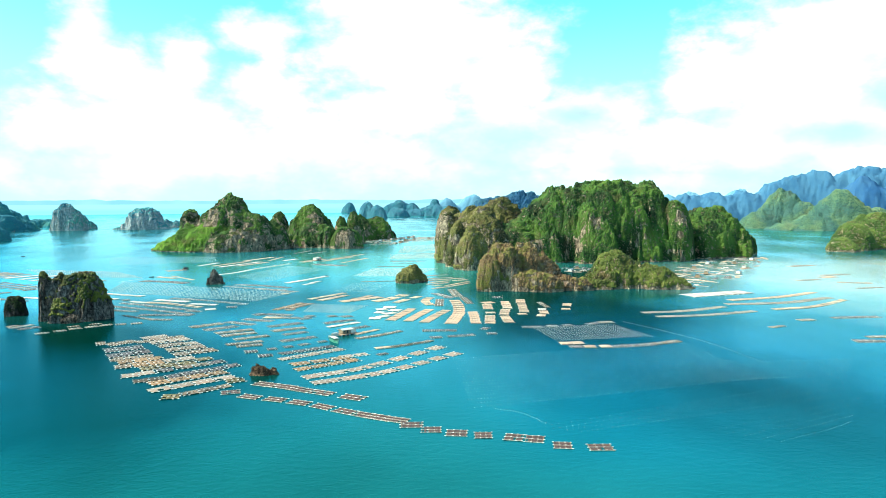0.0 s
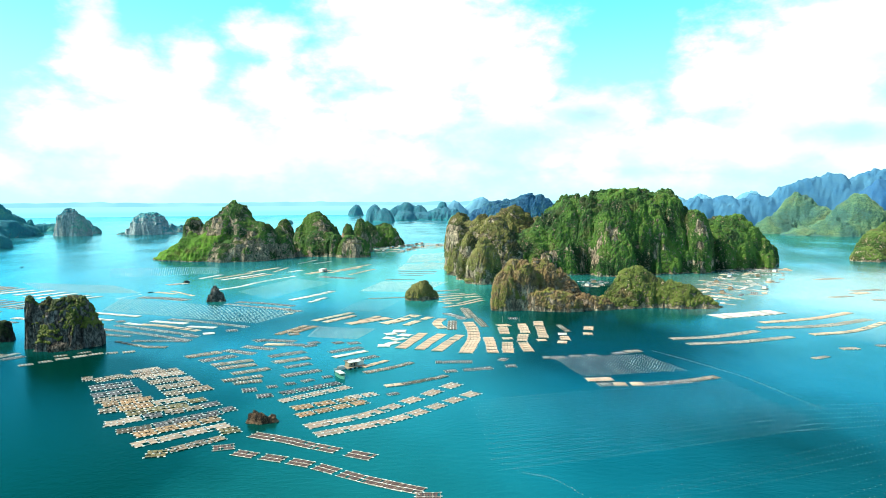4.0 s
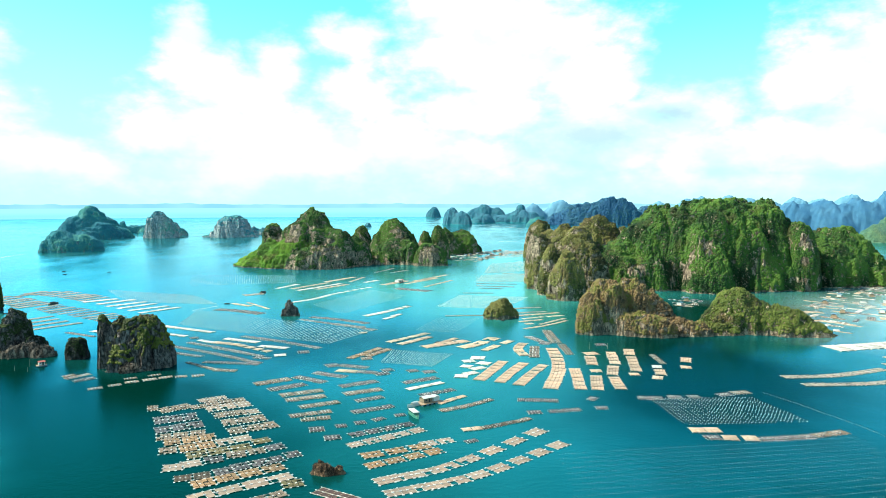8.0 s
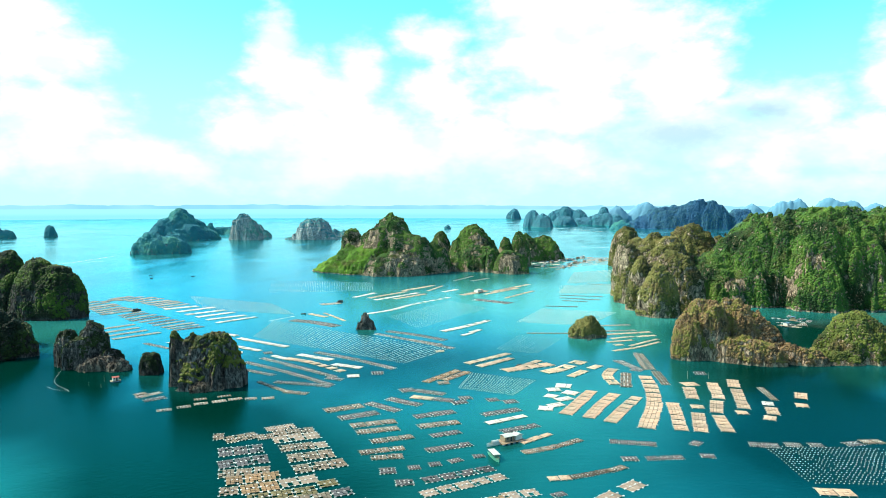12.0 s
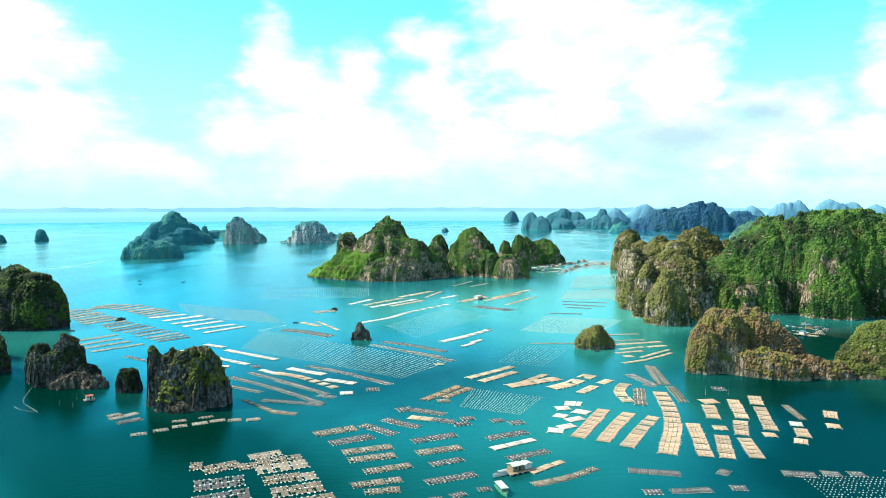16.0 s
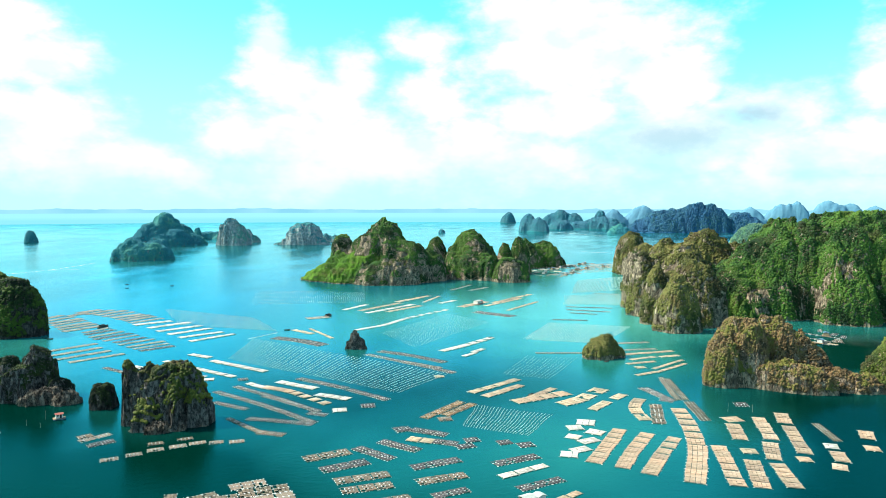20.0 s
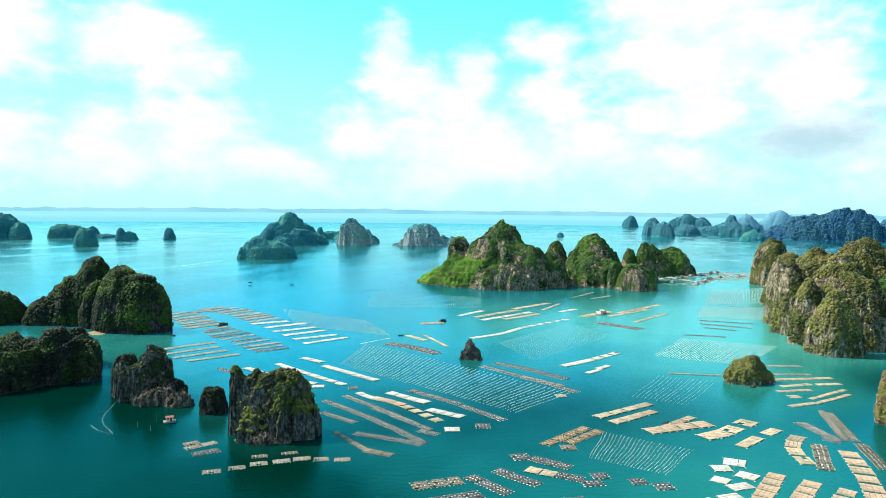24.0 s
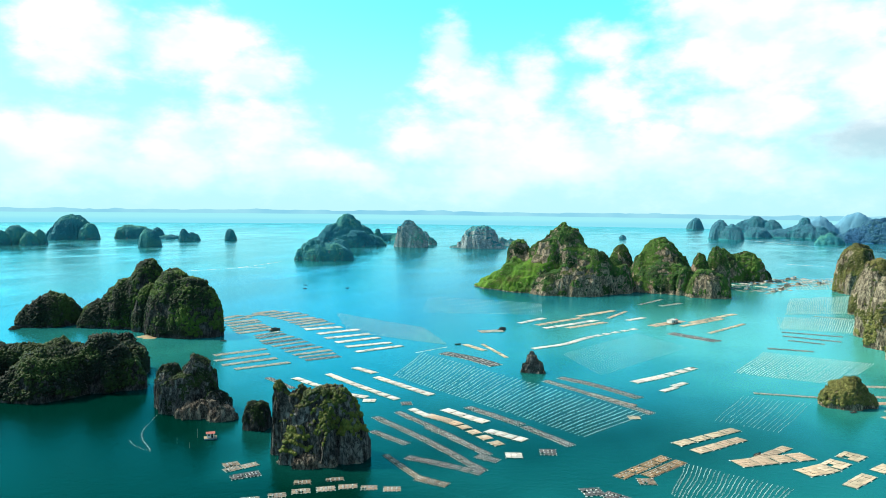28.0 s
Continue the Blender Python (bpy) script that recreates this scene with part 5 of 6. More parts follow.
def gable_mesh(length, width, rise, thick, material):
    v = [(x, y, z + t) for x in (-length / 2, length / 2) for t in (0, thick) for y, z in ((-width / 2, 0), (0, rise), (width / 2, 0))]
    f = [(3, 4, 10, 9), (4, 5, 11, 10), (1, 0, 6, 7), (2, 1, 7, 8), (0, 3, 9, 6), (5, 2, 8, 11), (0, 1, 4, 3), (1, 2, 5, 4), (9, 10, 7, 6), (10, 11, 8, 7)]
    return mesh_of("roof", v, f, material)


def ferry_boat(x, y, turn):
    b = thing("ferry_boat", x, y, "green-hulled wooden boat with a long pale cabin roof", "boat", "boats", turn=turn)
    part("hull", hull_mesh(11.0, 3.4, 1.2, HULL_GREEN), b, "green painted hull")
    cabin = part("cabin", mesh_of("cabin", *boxes([(-0.8, 0, 1.6, 7.2, 2.5, 1.7)]), HULL_GREEN), b)
    part("roof", mesh_of("roof", *boxes([(-0.8, 0, 2.52, 8.0, 3.1, 0.14), (-0.8, 0, 2.63, 7.0, 2.2, 0.10)]), ROOF_PALE), b, "pale sheet roof")
    for i in range(5):
        for side in (-1, 1):
            part("window", mesh_of("window", *boxes([(-3.4 + i * 1.3, side * 1.26, 1.85, 0.8, 0.05, 0.6)]), PANE), cabin)
    part("foredeck", mesh_of("foredeck", *boxes([(4.0, 0, 1.22, 1.8, 1.7, 0.10)]), WOOD), b)
    part("mast", mesh_of("mast", *drum(3.2, 0, 2.0, 0.05, 0.9, True), POLE), b)


def hut(base, x, y, lx, ly, h, roof, wall, turn=0.0):
    m = pose(x, y, 0.8, 0, 0, turn)
    w = part("wall", mesh_of("wall", *boxes([(0, 0, h / 2, lx, ly, h)]), wall), base, m=m)
    part("door", mesh_of("door", *boxes([(lx * 0.2, -ly / 2 - 0.03, 0.95, 0.8, 0.06, 1.9)]), PANE), w)
    part("window", mesh_of("window", *boxes([(-lx * 0.2, -ly / 2 - 0.03, 1.4, 0.8, 0.06, 0.7)]), PANE), w)
    part("roof", gable_mesh(lx + 0.8, ly + 0.9, h * 0.30, 0.08, roof), base, m=pose(x, y, 0.8 + h, 0, 0, turn))


def platform(base, lx, ly):
    deck = part("platform", mesh_of("platform", *boxes([(0, 0, 0.58, lx, 0.2, 0.16), (-lx / 2 + 0.1, 0, 0.58, 0.2, ly, 0.16), (lx / 2 - 0.1, 0, 0.58, 0.2, ly, 0.16)]), WOOD), base)
    board = mesh_of("plank", *boxes([(0, 0, 0, lx, ly / 9 * 0.9, 0.12)]), WOOD)
    for i in range(9):
        part("plank", board, deck, m=pose(0, -ly / 2 + (i + 0.5) * ly / 9, 0.72))
    part("float_row", mesh_of("float_row", *join([drum(-lx / 2 + 0.8 + i * (lx - 1.6) / 4, s * (ly / 2 - 0.5), 0.3, 0.38, 0.6) for i in range(5) for s in (-1, 1)]), FLOAT_BLUE), base, kind="stuff")


def house_barge(x, y, turn):
    b = thing("house_barge", x, y, "floating wooden house with pale roofs on a plank platform", "houseboat", "floating huts", turn=turn)
    platform(b, 13.0, 7.0)
    hut(b, -1.5, 0.5, 5.0, 4.0, 2.3, ROOF_PALE, WOOD)
    hut(b, 4.0, 0.2, 3.4, 3.6, 2.0, ROOF_PALE, HULL_WHITE, 90)
    s = thing("moored_boat", x - 9.5 * math.cos(radians(turn)), y - 9.5 * math.sin(radians(turn)), "white wooden boat moored at the floating house", "boat", "boats", turn=turn + 180)
    part("hull", hull_mesh(7.5, 2.4, 0.9, HULL_WHITE), s)
    part("roof", arch_mesh(3.6, 1.8, 1.3, 0.06, ROOF_PALE), s, m=pose(-0.8, 0, 0.9))


def red_hut(x, y, turn):
    b = thing("watch_hut", x, y, "small floating watch hut with a red roof", "hut", "floating huts", turn=turn)
    platform(b, 6.0, 4.0)
    hut(b, 0, 0.2, 3.4, 2.6, 2.0, ROOF_RED, HULL_WHITE)


def white_hut(x, y, turn):
    b = thing("white_house_raft", x, y, "white floating house with a pale roof among rafts", "hut", "floating huts", turn=turn)
    platform(b, 16.0, 10.0)
    hut(b, -2, 0.5, 7.0, 5.5, 3.0, ROOF_PALE, HULL_WHITE)
    hut(b, 5.0, 0.5, 4.0, 4.0, 2.4, ROOF_RED, HULL_WHITE)


def work_boat(x, y, turn):
    b = thing("work_boat", x, y, "dark wooden work boat with an arched canopy", "boat", "boats", turn=turn)
    part("hull", hull_mesh(11.0, 3.0, 1.2, HULL_DARK), b)
    part("roof", arch_mesh(5.0, 2.3, 1.6, 0.07, HULL_DARK), b, "dark arched canopy", m=pose(-1.2, 0, 1.1))
    part("engine_box", mesh_of("engine_box", *boxes([(-4.2, 0, 1.0, 1.2, 1.2, 0.9)]), WOOD), b)


def skiff(x, y, turn):
    b = thing("skiff", x, y, "small dark open skiff on the water", "boat", "boats", turn=turn)
    part("hull", hull_mesh(5.0, 1.5, 0.6, HULL_DARK, 9), b)
    for s in (-1.2, 0.2):
        part("thwart", mesh_of("thwart", *boxes([(s, 0, 0.48, 0.3, 1.1, 0.06)]), WOOD), b)


def village(name_group, x0, y0, x1, y1, offset, huts, mats, seed):
    """A floating village: huts on platforms among small rafts, along a line of moorings."""
    global GROUP
    g = random.Random(seed)
    GROUP = name_group
    a, b = Vector((x0, y0)), Vector((x1, y1))
    side = Vector((-(b - a).y, (b - a).x)).normalized()
    head = math.degrees(math.atan2((b - a).y, (b - a).x))
    for i in range(huts):
        p = a.lerp(b, (i + g.uniform(0.2, 0.8)) / huts) + side * g.uniform(-offset, offset)
        h = thing("floating_house", p.x, p.y, g.choice(("floating village house with pale roof on a plank platform", "small floating house with blue roof on a plank platform")), "hut", name_group, turn=head + g.uniform(-20, 20))
        platform(h, 9.0, 6.5)
        hut(h, 0, 0.3, g.uniform(4, 6), 4.0, 2.4, ROOF_BLUE if "blue" in h["label"] else ROOF_PALE, g.choice((WOOD, HULL_WHITE)))
    for i in range(mats):
        p = a.lerp(b, g.random()) + side * g.uniform(-offset, offset) * 1.2
        q = p + Vector((math.cos(radians(head + g.choice((0, 90)) + g.uniform(-12, 12))), math.sin(radians(head + g.uniform(-12, 12))))) * g.uniform(8, 22)
        string(g.choice(("pale", "strip", "brown", "white", "dark")), g.randint(1, 3), g.uniform(3, 6), tuple(p), tuple(q))


village("village behind the great island", 225, 660, 410, 975, 30, 12, 110, 3)
village("village in the channel", -138, 1290, -30, 1540, 36, 20, 115, 8)
village("rafts in the inlet", 138, 770, 165, 840, 9, 2, 10, 12)


SAND = plain("tan_sand", (0.26, 0.17, 0.085), (0.40, 0.28, 0.15), 0.3)
island("sand_beach", ((-551, 648, 9, 5, 1.8, 40, "hill"), (-544, 644, 6, 4, 1.2, 40, "hill")), "small tan sandy beach at the foot of the twin-peaked island", SAND, None, step=0.8, rough=0.6, seed=77, group="", category="beach")


def mooring_pole(x, y, h, lean):
    """A bamboo pole driven into the sea bed, with a cord wound round its top."""
    b = thing("mooring_pole", x, y, "thin bamboo mooring pole standing in dark green water", "pole", "mooring poles")
    shaft = part("shaft", mesh_of("shaft", *tube(0.10, 0.05, -2.0, h), POLE_PALE), b, m=pose(0, 0, 0, lean, 0, 20 * h))
    part("cord", mesh_of("cord", *tube(0.09, 0.09, h - 0.6, h - 0.35), WOOD), shaft)


def tube(r0, r1, z0, z1, n=7):
    v = [(r * math.cos(6.2832 * i / n), r * math.sin(6.2832 * i / n), z) for r, z in ((r0, z0), (r1, z1)) for i in range(n)]
    f = [(i, (i + 1) % n, n + (i + 1) % n, n + i) for i in range(n)] + [tuple(range(n - 1, -1, -1)), tuple(range(n, 2 * n))]
    return v, f


FOAM = plain("sea_foam", (0.55, 0.62, 0.64), (0.75, 0.80, 0.80), 0.4, 0.7)


def foam_streak(n, width, *points):
    """A thin broken streak of foam left on the water."""
    base = thing("foam_streak", *points[0], "thin broken white streak of foam on the water", "foam", "foam streaks")
    bits = []
    for i in range(n):
        p, d = along(points, (i + dice.uniform(0.2, 0.8)) / n)
        l, k, a = d.length / n * dice.uniform(0.5, 1.1), width * dice.uniform(0.4, 1.2), math.atan2(d.y, d.x)
        ring = [(p.x - points[0][0] + l * math.cos(q) * math.cos(a) - k * math.sin(q) * math.sin(a), p.y - points[0][1] + l * math.cos(q) * math.sin(a) + k * math.sin(q) * math.cos(a)) for q in (j * math.pi / 4 for j in range(8))]
        bits.append(([(x, y, z) for z in (-0.02, 0.05) for x, y in ring], [tuple(range(7, -1, -1)), tuple(range(8, 16))] + [(j, (j + 1) % 8, 8 + (j + 1) % 8, 8 + j) for j in range(8)]))
    part("foam", mesh_of("foam", *join(bits), FOAM), base, kind="stuff")


foam_streak(26, 1.6, (-981, 1101), (-957, 1197), (-984, 1355))
foam_streak(14, 1.2, (-957, 1197), (-916, 1225))
foam_streak(10, 0.8, (-321, 703), (-311, 733))
foam_streak(14, 2.2, (-274, 3211), (-33, 2803))
foam_streak(14, 2.0, (-79, 1896), (-13, 1871))
mooring_pole(-317.8, 462.5, 3.2, 2)
mooring_pole(-308.3, 461.2, 2.8, -3)
mooring_pole(-316.0, 473.5, 4.6, 1)
mooring_pole(34.9, 566.7, 5.0, 1)
mooring_pole(47.9, 569.7, 4.0, -2)


# ---- rafts, string by string ----
GROUP = "left pens"
string("brown", 1, 8.2, (-195.2, 395.9), (-190.6, 398.3))
string("brown", 3, 8.3, (-187.3, 393.2), (-176.7, 404.4))
string("brown", 2, 6.2, (-174.7, 400.1), (-168.5, 404.8))
string("pen", 3, 6.1, (-176.4, 412.3), (-164.9, 421.0))
string("pen", 3, 7.9, (-165.6, 398.4), (-147.8, 411.4))
string("brown", 3, 7.1, (-169.5, 406.9), (-153.5, 418.0))
string("brown", 3, 7.5, (-157.7, 388.5), (-144.7, 397.4))
string("pen", 1, 7.5, (-145.4, 395.3), (-139.0, 399.8))
string("dark", 3, 9.5, (-181.8, 377.6), (-165.3, 388.1))
string("brown", 3, 9.0, (-148.8, 378.3), (-131.8, 389.8))
string("dark", 3, 8.7, (-174.2, 364.3), (-156.8, 376.9))
string("brown", 3, 8.3, (-140.7, 366.9), (-122.9, 380.5))
string("brown", 3, 7.3, (-168.7, 355.2), (-149.9, 364.7))
string("orange", 3, 7.9, (-161.7, 349.1), (-143.4, 360.7))
string("pen", 2, 7.5, (-139.5, 351.9), (-127.5, 361.5))
string("olive", 1, 5.7, (-124.5, 354.2), (-118.2, 359.5))
string("brown", 1, 7.4, (-158.9, 339.3), (-152.1, 342.7))
string("orange", 2, 8.2, (-151.7, 342.7), (-139.2, 351.1))
string("olive", 3, 7.1, (-145.1, 335.6), (-123.0, 350.3))
string("brown", 1, 7.0, (-129.1, 337.9), (-121.7, 342.0))
string("brown", 1, 6.2, (-121.8, 342.7), (-115.7, 346.8))
string("dark", 1, 6.2, (-116.0, 347.6), (-109.4, 352.6))
string("pen", 1, 6.5, (-147.7, 321.8), (-140.4, 324.8))
string("pen", 1, 6.5, (-141.9, 326.0), (-135.5, 330.5))
string("dark", 1, 6.0, (-135.3, 331.2), (-128.6, 335.0))
string("dark", 1, 6.0, (-126.0, 319.6), (-119.6, 324.5))
string("dark", 3, 6.2, (-121.0, 325.1), (-104.7, 338.4))
string("dark", 1, 5.8, (-105.4, 340.6), (-99.9, 344.6))
string("lattice", 2, 5.4, (-137.9, 312.1), (-126.1, 318.3))
string("orange", 4, 6.3, (-128.9, 307.2), (-101.9, 330.1))
string("pen", 4, 6.2, (-124.5, 295.7), (-109.9, 308.8), (-95.5, 321.2))
string("olive", 1, 6.1, (-96.5, 311.3), (-89.2, 315.3))
string("olive", 1, 5.8, (-115.5, 286.4), (-107.9, 288.2))
string("brown", 3, 5.2, (-108.7, 290.2), (-92.6, 305.6))
GROUP = "float racks"
string("rack", 1, 7.0, (-93.3, 292.6), (-85.2, 295.1))
string("rack", 8, 6.0, (-84.7, 289.3), (-55.4, 277.2), (-30.6, 262.1), (-14.4, 254.1))
string("rack", 1, 6.7, (-15.9, 249.2), (-7.0, 249.7))
string("rack", 1, 6.4, (-8.1, 244.3), (-0.3, 244.2))
string("rack", 1, 6.8, (0.5, 240.8), (8.5, 240.1))
string("rack", 1, 6.6, (10.3, 237.9), (16.9, 237.8))
string("rack", 2, 7.0, (20.2, 236.7), (33.8, 233.3))
string("rack", 1, 6.7, (35.4, 228.1), (42.0, 227.5))
string("rack", 1, 6.4, (46.2, 225.5), (54.9, 225.9))
string("rack", 5, 6.8, (-82.3, 308.3), (-67.4, 301.8), (-52.9, 293.8), (-29.6, 282.2))
GROUP = "curved pens"
string("pen", 8, 6.3, (-62.4, 318.5), (-34.9, 340.6), (0.4, 388.6))
string("pen", 9, 6.0, (-57.1, 308.1), (-25.9, 330.0), (8.8, 371.0))
string("orange", 3, 6.5, (-74.6, 342.9), (-48.2, 360.5))
string("pen", 2, 6.1, (-52.7, 360.3), (-39.4, 368.5))
string("orange", 4, 5.8, (-70.4, 332.4), (-42.5, 355.2))
string("pen", 5, 5.9, (-82.9, 354.7), (-54.2, 381.2))
string("dark", 4, 5.7, (-85.6, 367.9), (-60.2, 388.5))
GROUP = "middle pens"
string("brown", 3, 8.1, (-160.4, 448.3), (-144.2, 463.1))
string("dark", 3, 7.4, (-148.1, 437.6), (-132.2, 452.6))
string("dark", 3, 6.2, (-143.2, 467.9), (-122.0, 457.2))
string("dark", 3, 6.2, (-135.3, 479.3), (-113.8, 470.2))
string("brown", 3, 7.3, (-138.1, 427.3), (-118.5, 440.5))
string("brown", 3, 6.9, (-132.0, 418.6), (-113.9, 430.1))
string("brown", 3, 6.2, (-121.0, 407.5), (-103.8, 419.9))
string("brown", 3, 5.8, (-121.2, 392.5), (-103.3, 403.5))
string("brown", 2, 5.7, (-114.1, 387.5), (-100.9, 393.4))
string("dark", 1, 6.4, (-105.7, 373.6), (-99.1, 376.4))
string("dark", 1, 5.9, (-95.7, 363.4), (-88.7, 366.2))
string("dark", 1, 4.5, (-95.2, 380.0), (-90.4, 382.4))
string("dark", 1, 4.6, (-87.6, 385.8), (-82.7, 388.3))
string("dark", 3, 6.5, (-111.3, 449.1), (-93.3, 463.8))
string("brown", 3, 6.9, (-105.3, 433.9), (-87.2, 446.7))
string("dark", 2, 5.4, (-95.8, 421.7), (-83.5, 431.6))
string("dark", 3, 5.6, (-93.0, 402.0), (-74.8, 415.7))
string("dark", 1, 4.1, (-79.8, 391.1), (-75.2, 395.7))
string("dark", 1, 4.1, (-71.2, 399.5), (-66.3, 402.1))
string("dark", 1, 8.4, (-132.9, 496.4), (-125.8, 502.0))
string("dark", 3, 6.7, (-125.1, 499.5), (-105.7, 494.9))
string("pale", 2, 6.7, (-123.4, 485.8), (-109.8, 484.0))
string("dark", 2, 6.5, (-110.1, 485.2), (-98.1, 483.1))
string("dark", 1, 6.8, (-96.0, 488.5), (-89.5, 492.4))
string("dark", 1, 6.4, (-98.0, 478.4), (-90.1, 483.8))
string("dark", 1, 6.5, (-80.2, 488.5), (-74.0, 492.3))
string("dark", 1, 6.5, (-70.3, 487.2), (-63.2, 491.2))
string("dark", 3, 6.3, (-78.0, 461.0), (-60.0, 475.9))
string("white", 3, 4.7, (-73.2, 447.0), (-55.1, 465.2))
string("dark", 3, 5.9, (-64.3, 436.0), (-47.8, 451.0))
string("tan", 3, 3.8, (-52.8, 421.6), (-40.5, 438.9))
string("brown", 3, 5.1, (-50.3, 409.6), (-39.4, 418.3))
string("brown", 3, 4.5, (-40.0, 417.3), (-25.9, 433.6))
string("tan", 2, 4.7, (-37.0, 381.7), (-28.1, 385.6))
string("lattice", 3, 4.2, (-28.8, 384.9), (-12.9, 396.9))
string("brown", 1, 4.3, (-13.4, 396.1), (-6.3, 403.1))
string("dark", 1, 3.6, (-34.3, 365.3), (-29.4, 369.2))
string("dark", 5, 5.8, (-12.8, 434.1), (8.4, 434.8))
string("dark", 1, 6.4, (23.7, 441.7), (28.2, 439.4))
string("dark", 1, 4.9, (-7.9, 411.9), (-0.8, 413.5))
string("dark", 3, 4.8, (2.4, 415.0), (18.4, 420.1))
string("dark", 1, 5.2, (26.0, 424.1), (32.3, 424.8))
string("dark", 3, 5.9, (49.8, 445.2), (63.0, 445.8))
string("dark", 2, 5.9, (65.6, 448.9), (73.0, 448.9))
string("dark", 1, 5.8, (76.3, 450.5), (82.8, 451.2))
string("dark", 1, 5.6, (92.6, 455.1), (100.4, 458.5))
string("brown", 2, 6.2, (101.4, 460.4), (111.2, 463.5))
string("tan", 2, 7.1, (64.6, 393.3), (78.8, 394.9))
string("dark", 1, 6.0, (68.8, 383.7), (76.1, 384.6))
string("tan", 1, 6.9, (76.6, 384.6), (83.7, 384.7))
string("tan", 1, 6.9, (85.2, 384.9), (92.2, 385.0))
string("dark", 5, 5.5, (92.5, 384.2), (116.8, 390.8))
string("brown", 2, 5.5, (117.1, 391.6), (133.8, 399.0))
GROUP = "pale decks"
string("pale", 4, 6.1, (-108.8, 574.4), (-84.7, 614.5))
string("tan", 4, 6.7, (-99.2, 567.8), (-81.0, 599.5))
string("tan", 4, 9.5, (-81.0, 560.2), (-51.8, 587.7))
string("tan", 3, 5.6, (-73.3, 570.4), (-60.5, 596.7))
string("pale", 4, 9.8, (-53.2, 563.4), (-44.0, 575.6), (-30.8, 603.7))
string("pale", 3, 6.4, (-35.6, 557.9), (-31.6, 566.8), (-17.4, 595.8))
string("pale", 4, 7.6, (-10.5, 583.4), (-14.2, 562.9), (-9.6, 540.1))
string("brown", 4, 7.0, (-2.5, 573.6), (-3.3, 536.0))
string("white", 1, 9.6, (-45.2, 530.4), (-34.9, 530.0))
string("white", 1, 7.6, (-49.3, 518.5), (-41.2, 521.7))
string("white", 1, 8.3, (-39.5, 516.8), (-30.8, 513.6))
string("white", 1, 7.0, (-49.3, 506.8), (-42.0, 504.7))
string("white", 1, 6.5, (-42.1, 497.3), (-33.6, 505.4))
string("white", 1, 6.6, (-45.5, 484.9), (-37.3, 491.4))
string("white", 1, 7.6, (-50.6, 480.3), (-42.0, 480.1))
string("tan", 7, 7.7, (-23.2, 523.2), (-29.4, 496.7), (-35.4, 471.9))
string("tan", 7, 7.3, (-9.7, 519.8), (-17.8, 492.4), (-23.5, 468.4))
string("tan", 7, 7.1, (2.7, 516.4), (-6.6, 486.1), (-12.6, 464.0))
string("tan", 12, 9.0, (8.8, 568.3), (11.4, 536.7), (11.3, 506.2), (8.5, 481.0), (4.8, 458.4))
string("tan", 6, 7.3, (20.9, 507.2), (21.3, 484.0), (21.3, 457.6))
string("tan", 1, 9.2, (30.3, 550.9), (39.7, 554.5))
string("tan", 3, 7.2, (33.4, 544.6), (32.9, 518.4))
string("pale", 1, 6.9, (29.8, 502.3), (37.3, 502.9))
string("tan", 5, 7.2, (32.7, 490.8), (30.3, 457.9))
string("tan", 4, 7.2, (48.7, 559.5), (47.5, 521.8))
string("tan", 3, 7.0, (45.7, 517.7), (42.1, 493.0))
string("tan", 5, 6.8, (42.4, 488.9), (43.4, 460.9))
string("tan", 2, 7.3, (62.3, 570.0), (60.0, 550.7))
string("tan", 5, 6.9, (60.6, 546.8), (58.0, 504.4))
string("tan", 1, 6.6, (52.1, 496.4), (58.7, 496.9))
string("lattice", 4, 4.0, (75.1, 554.3), (78.1, 526.5))
string("white", 1, 7.5, (69.0, 518.4), (75.7, 517.6))
string("tan", 2, 7.0, (72.6, 511.1), (71.1, 496.6))
string("tan", 1, 7.7, (64.4, 490.8), (71.0, 489.3))
string("tan", 1, 6.8, (96.1, 547.0), (92.6, 532.3))
string("tan", 1, 7.4, (86.5, 518.9), (93.6, 518.3))
string("lattice", 5, 3.6, (5.6, 635.8), (11.0, 585.0))
string("lattice", 5, 3.6, (9.3, 636.6), (15.4, 586.1))
string("dark", 4, 5.3, (-6.5, 609.4), (7.9, 582.7))
string("lattice", 5, 5.8, (16.3, 583.0), (21.0, 547.3))
string("dark", 1, 8.3, (40.5, 583.7), (48.3, 583.9))
string("orange", 4, 5.8, (-123.8, 518.8), (-116.8, 536.9), (-109.9, 555.2))
string("orange", 5, 5.6, (-113.9, 526.1), (-102.8, 552.0))
string("brown", 1, 6.6, (-115.9, 518.5), (-108.9, 521.8))
GROUP = "left strings"
string("pen", 1, 4.4, (-247.1, 426.8), (-241.0, 431.8))
string("pen", 1, 4.5, (-240.1, 434.9), (-234.6, 439.7))
string("pen", 1, 4.6, (-234.9, 442.4), (-229.0, 447.4))
string("brown", 1, 4.2, (-240.0, 450.3), (-234.0, 454.7))
string("pen", 1, 4.7, (-227.6, 448.8), (-221.6, 453.9))
string("brown", 1, 3.6, (-229.9, 459.0), (-224.1, 464.1))
string("pen", 1, 4.8, (-221.7, 455.3), (-215.0, 460.0))
string("pen", 1, 4.7, (-213.0, 458.7), (-207.0, 462.4))
string("pen", 1, 4.7, (-204.5, 462.0), (-198.0, 465.9))
string("brown", 1, 5.4, (-278.5, 451.1), (-274.7, 457.3))
string("pen", 2, 5.1, (-273.9, 446.7), (-267.2, 460.9))
string("dark", 2, 5.8, (-266.3, 442.3), (-258.8, 452.3))
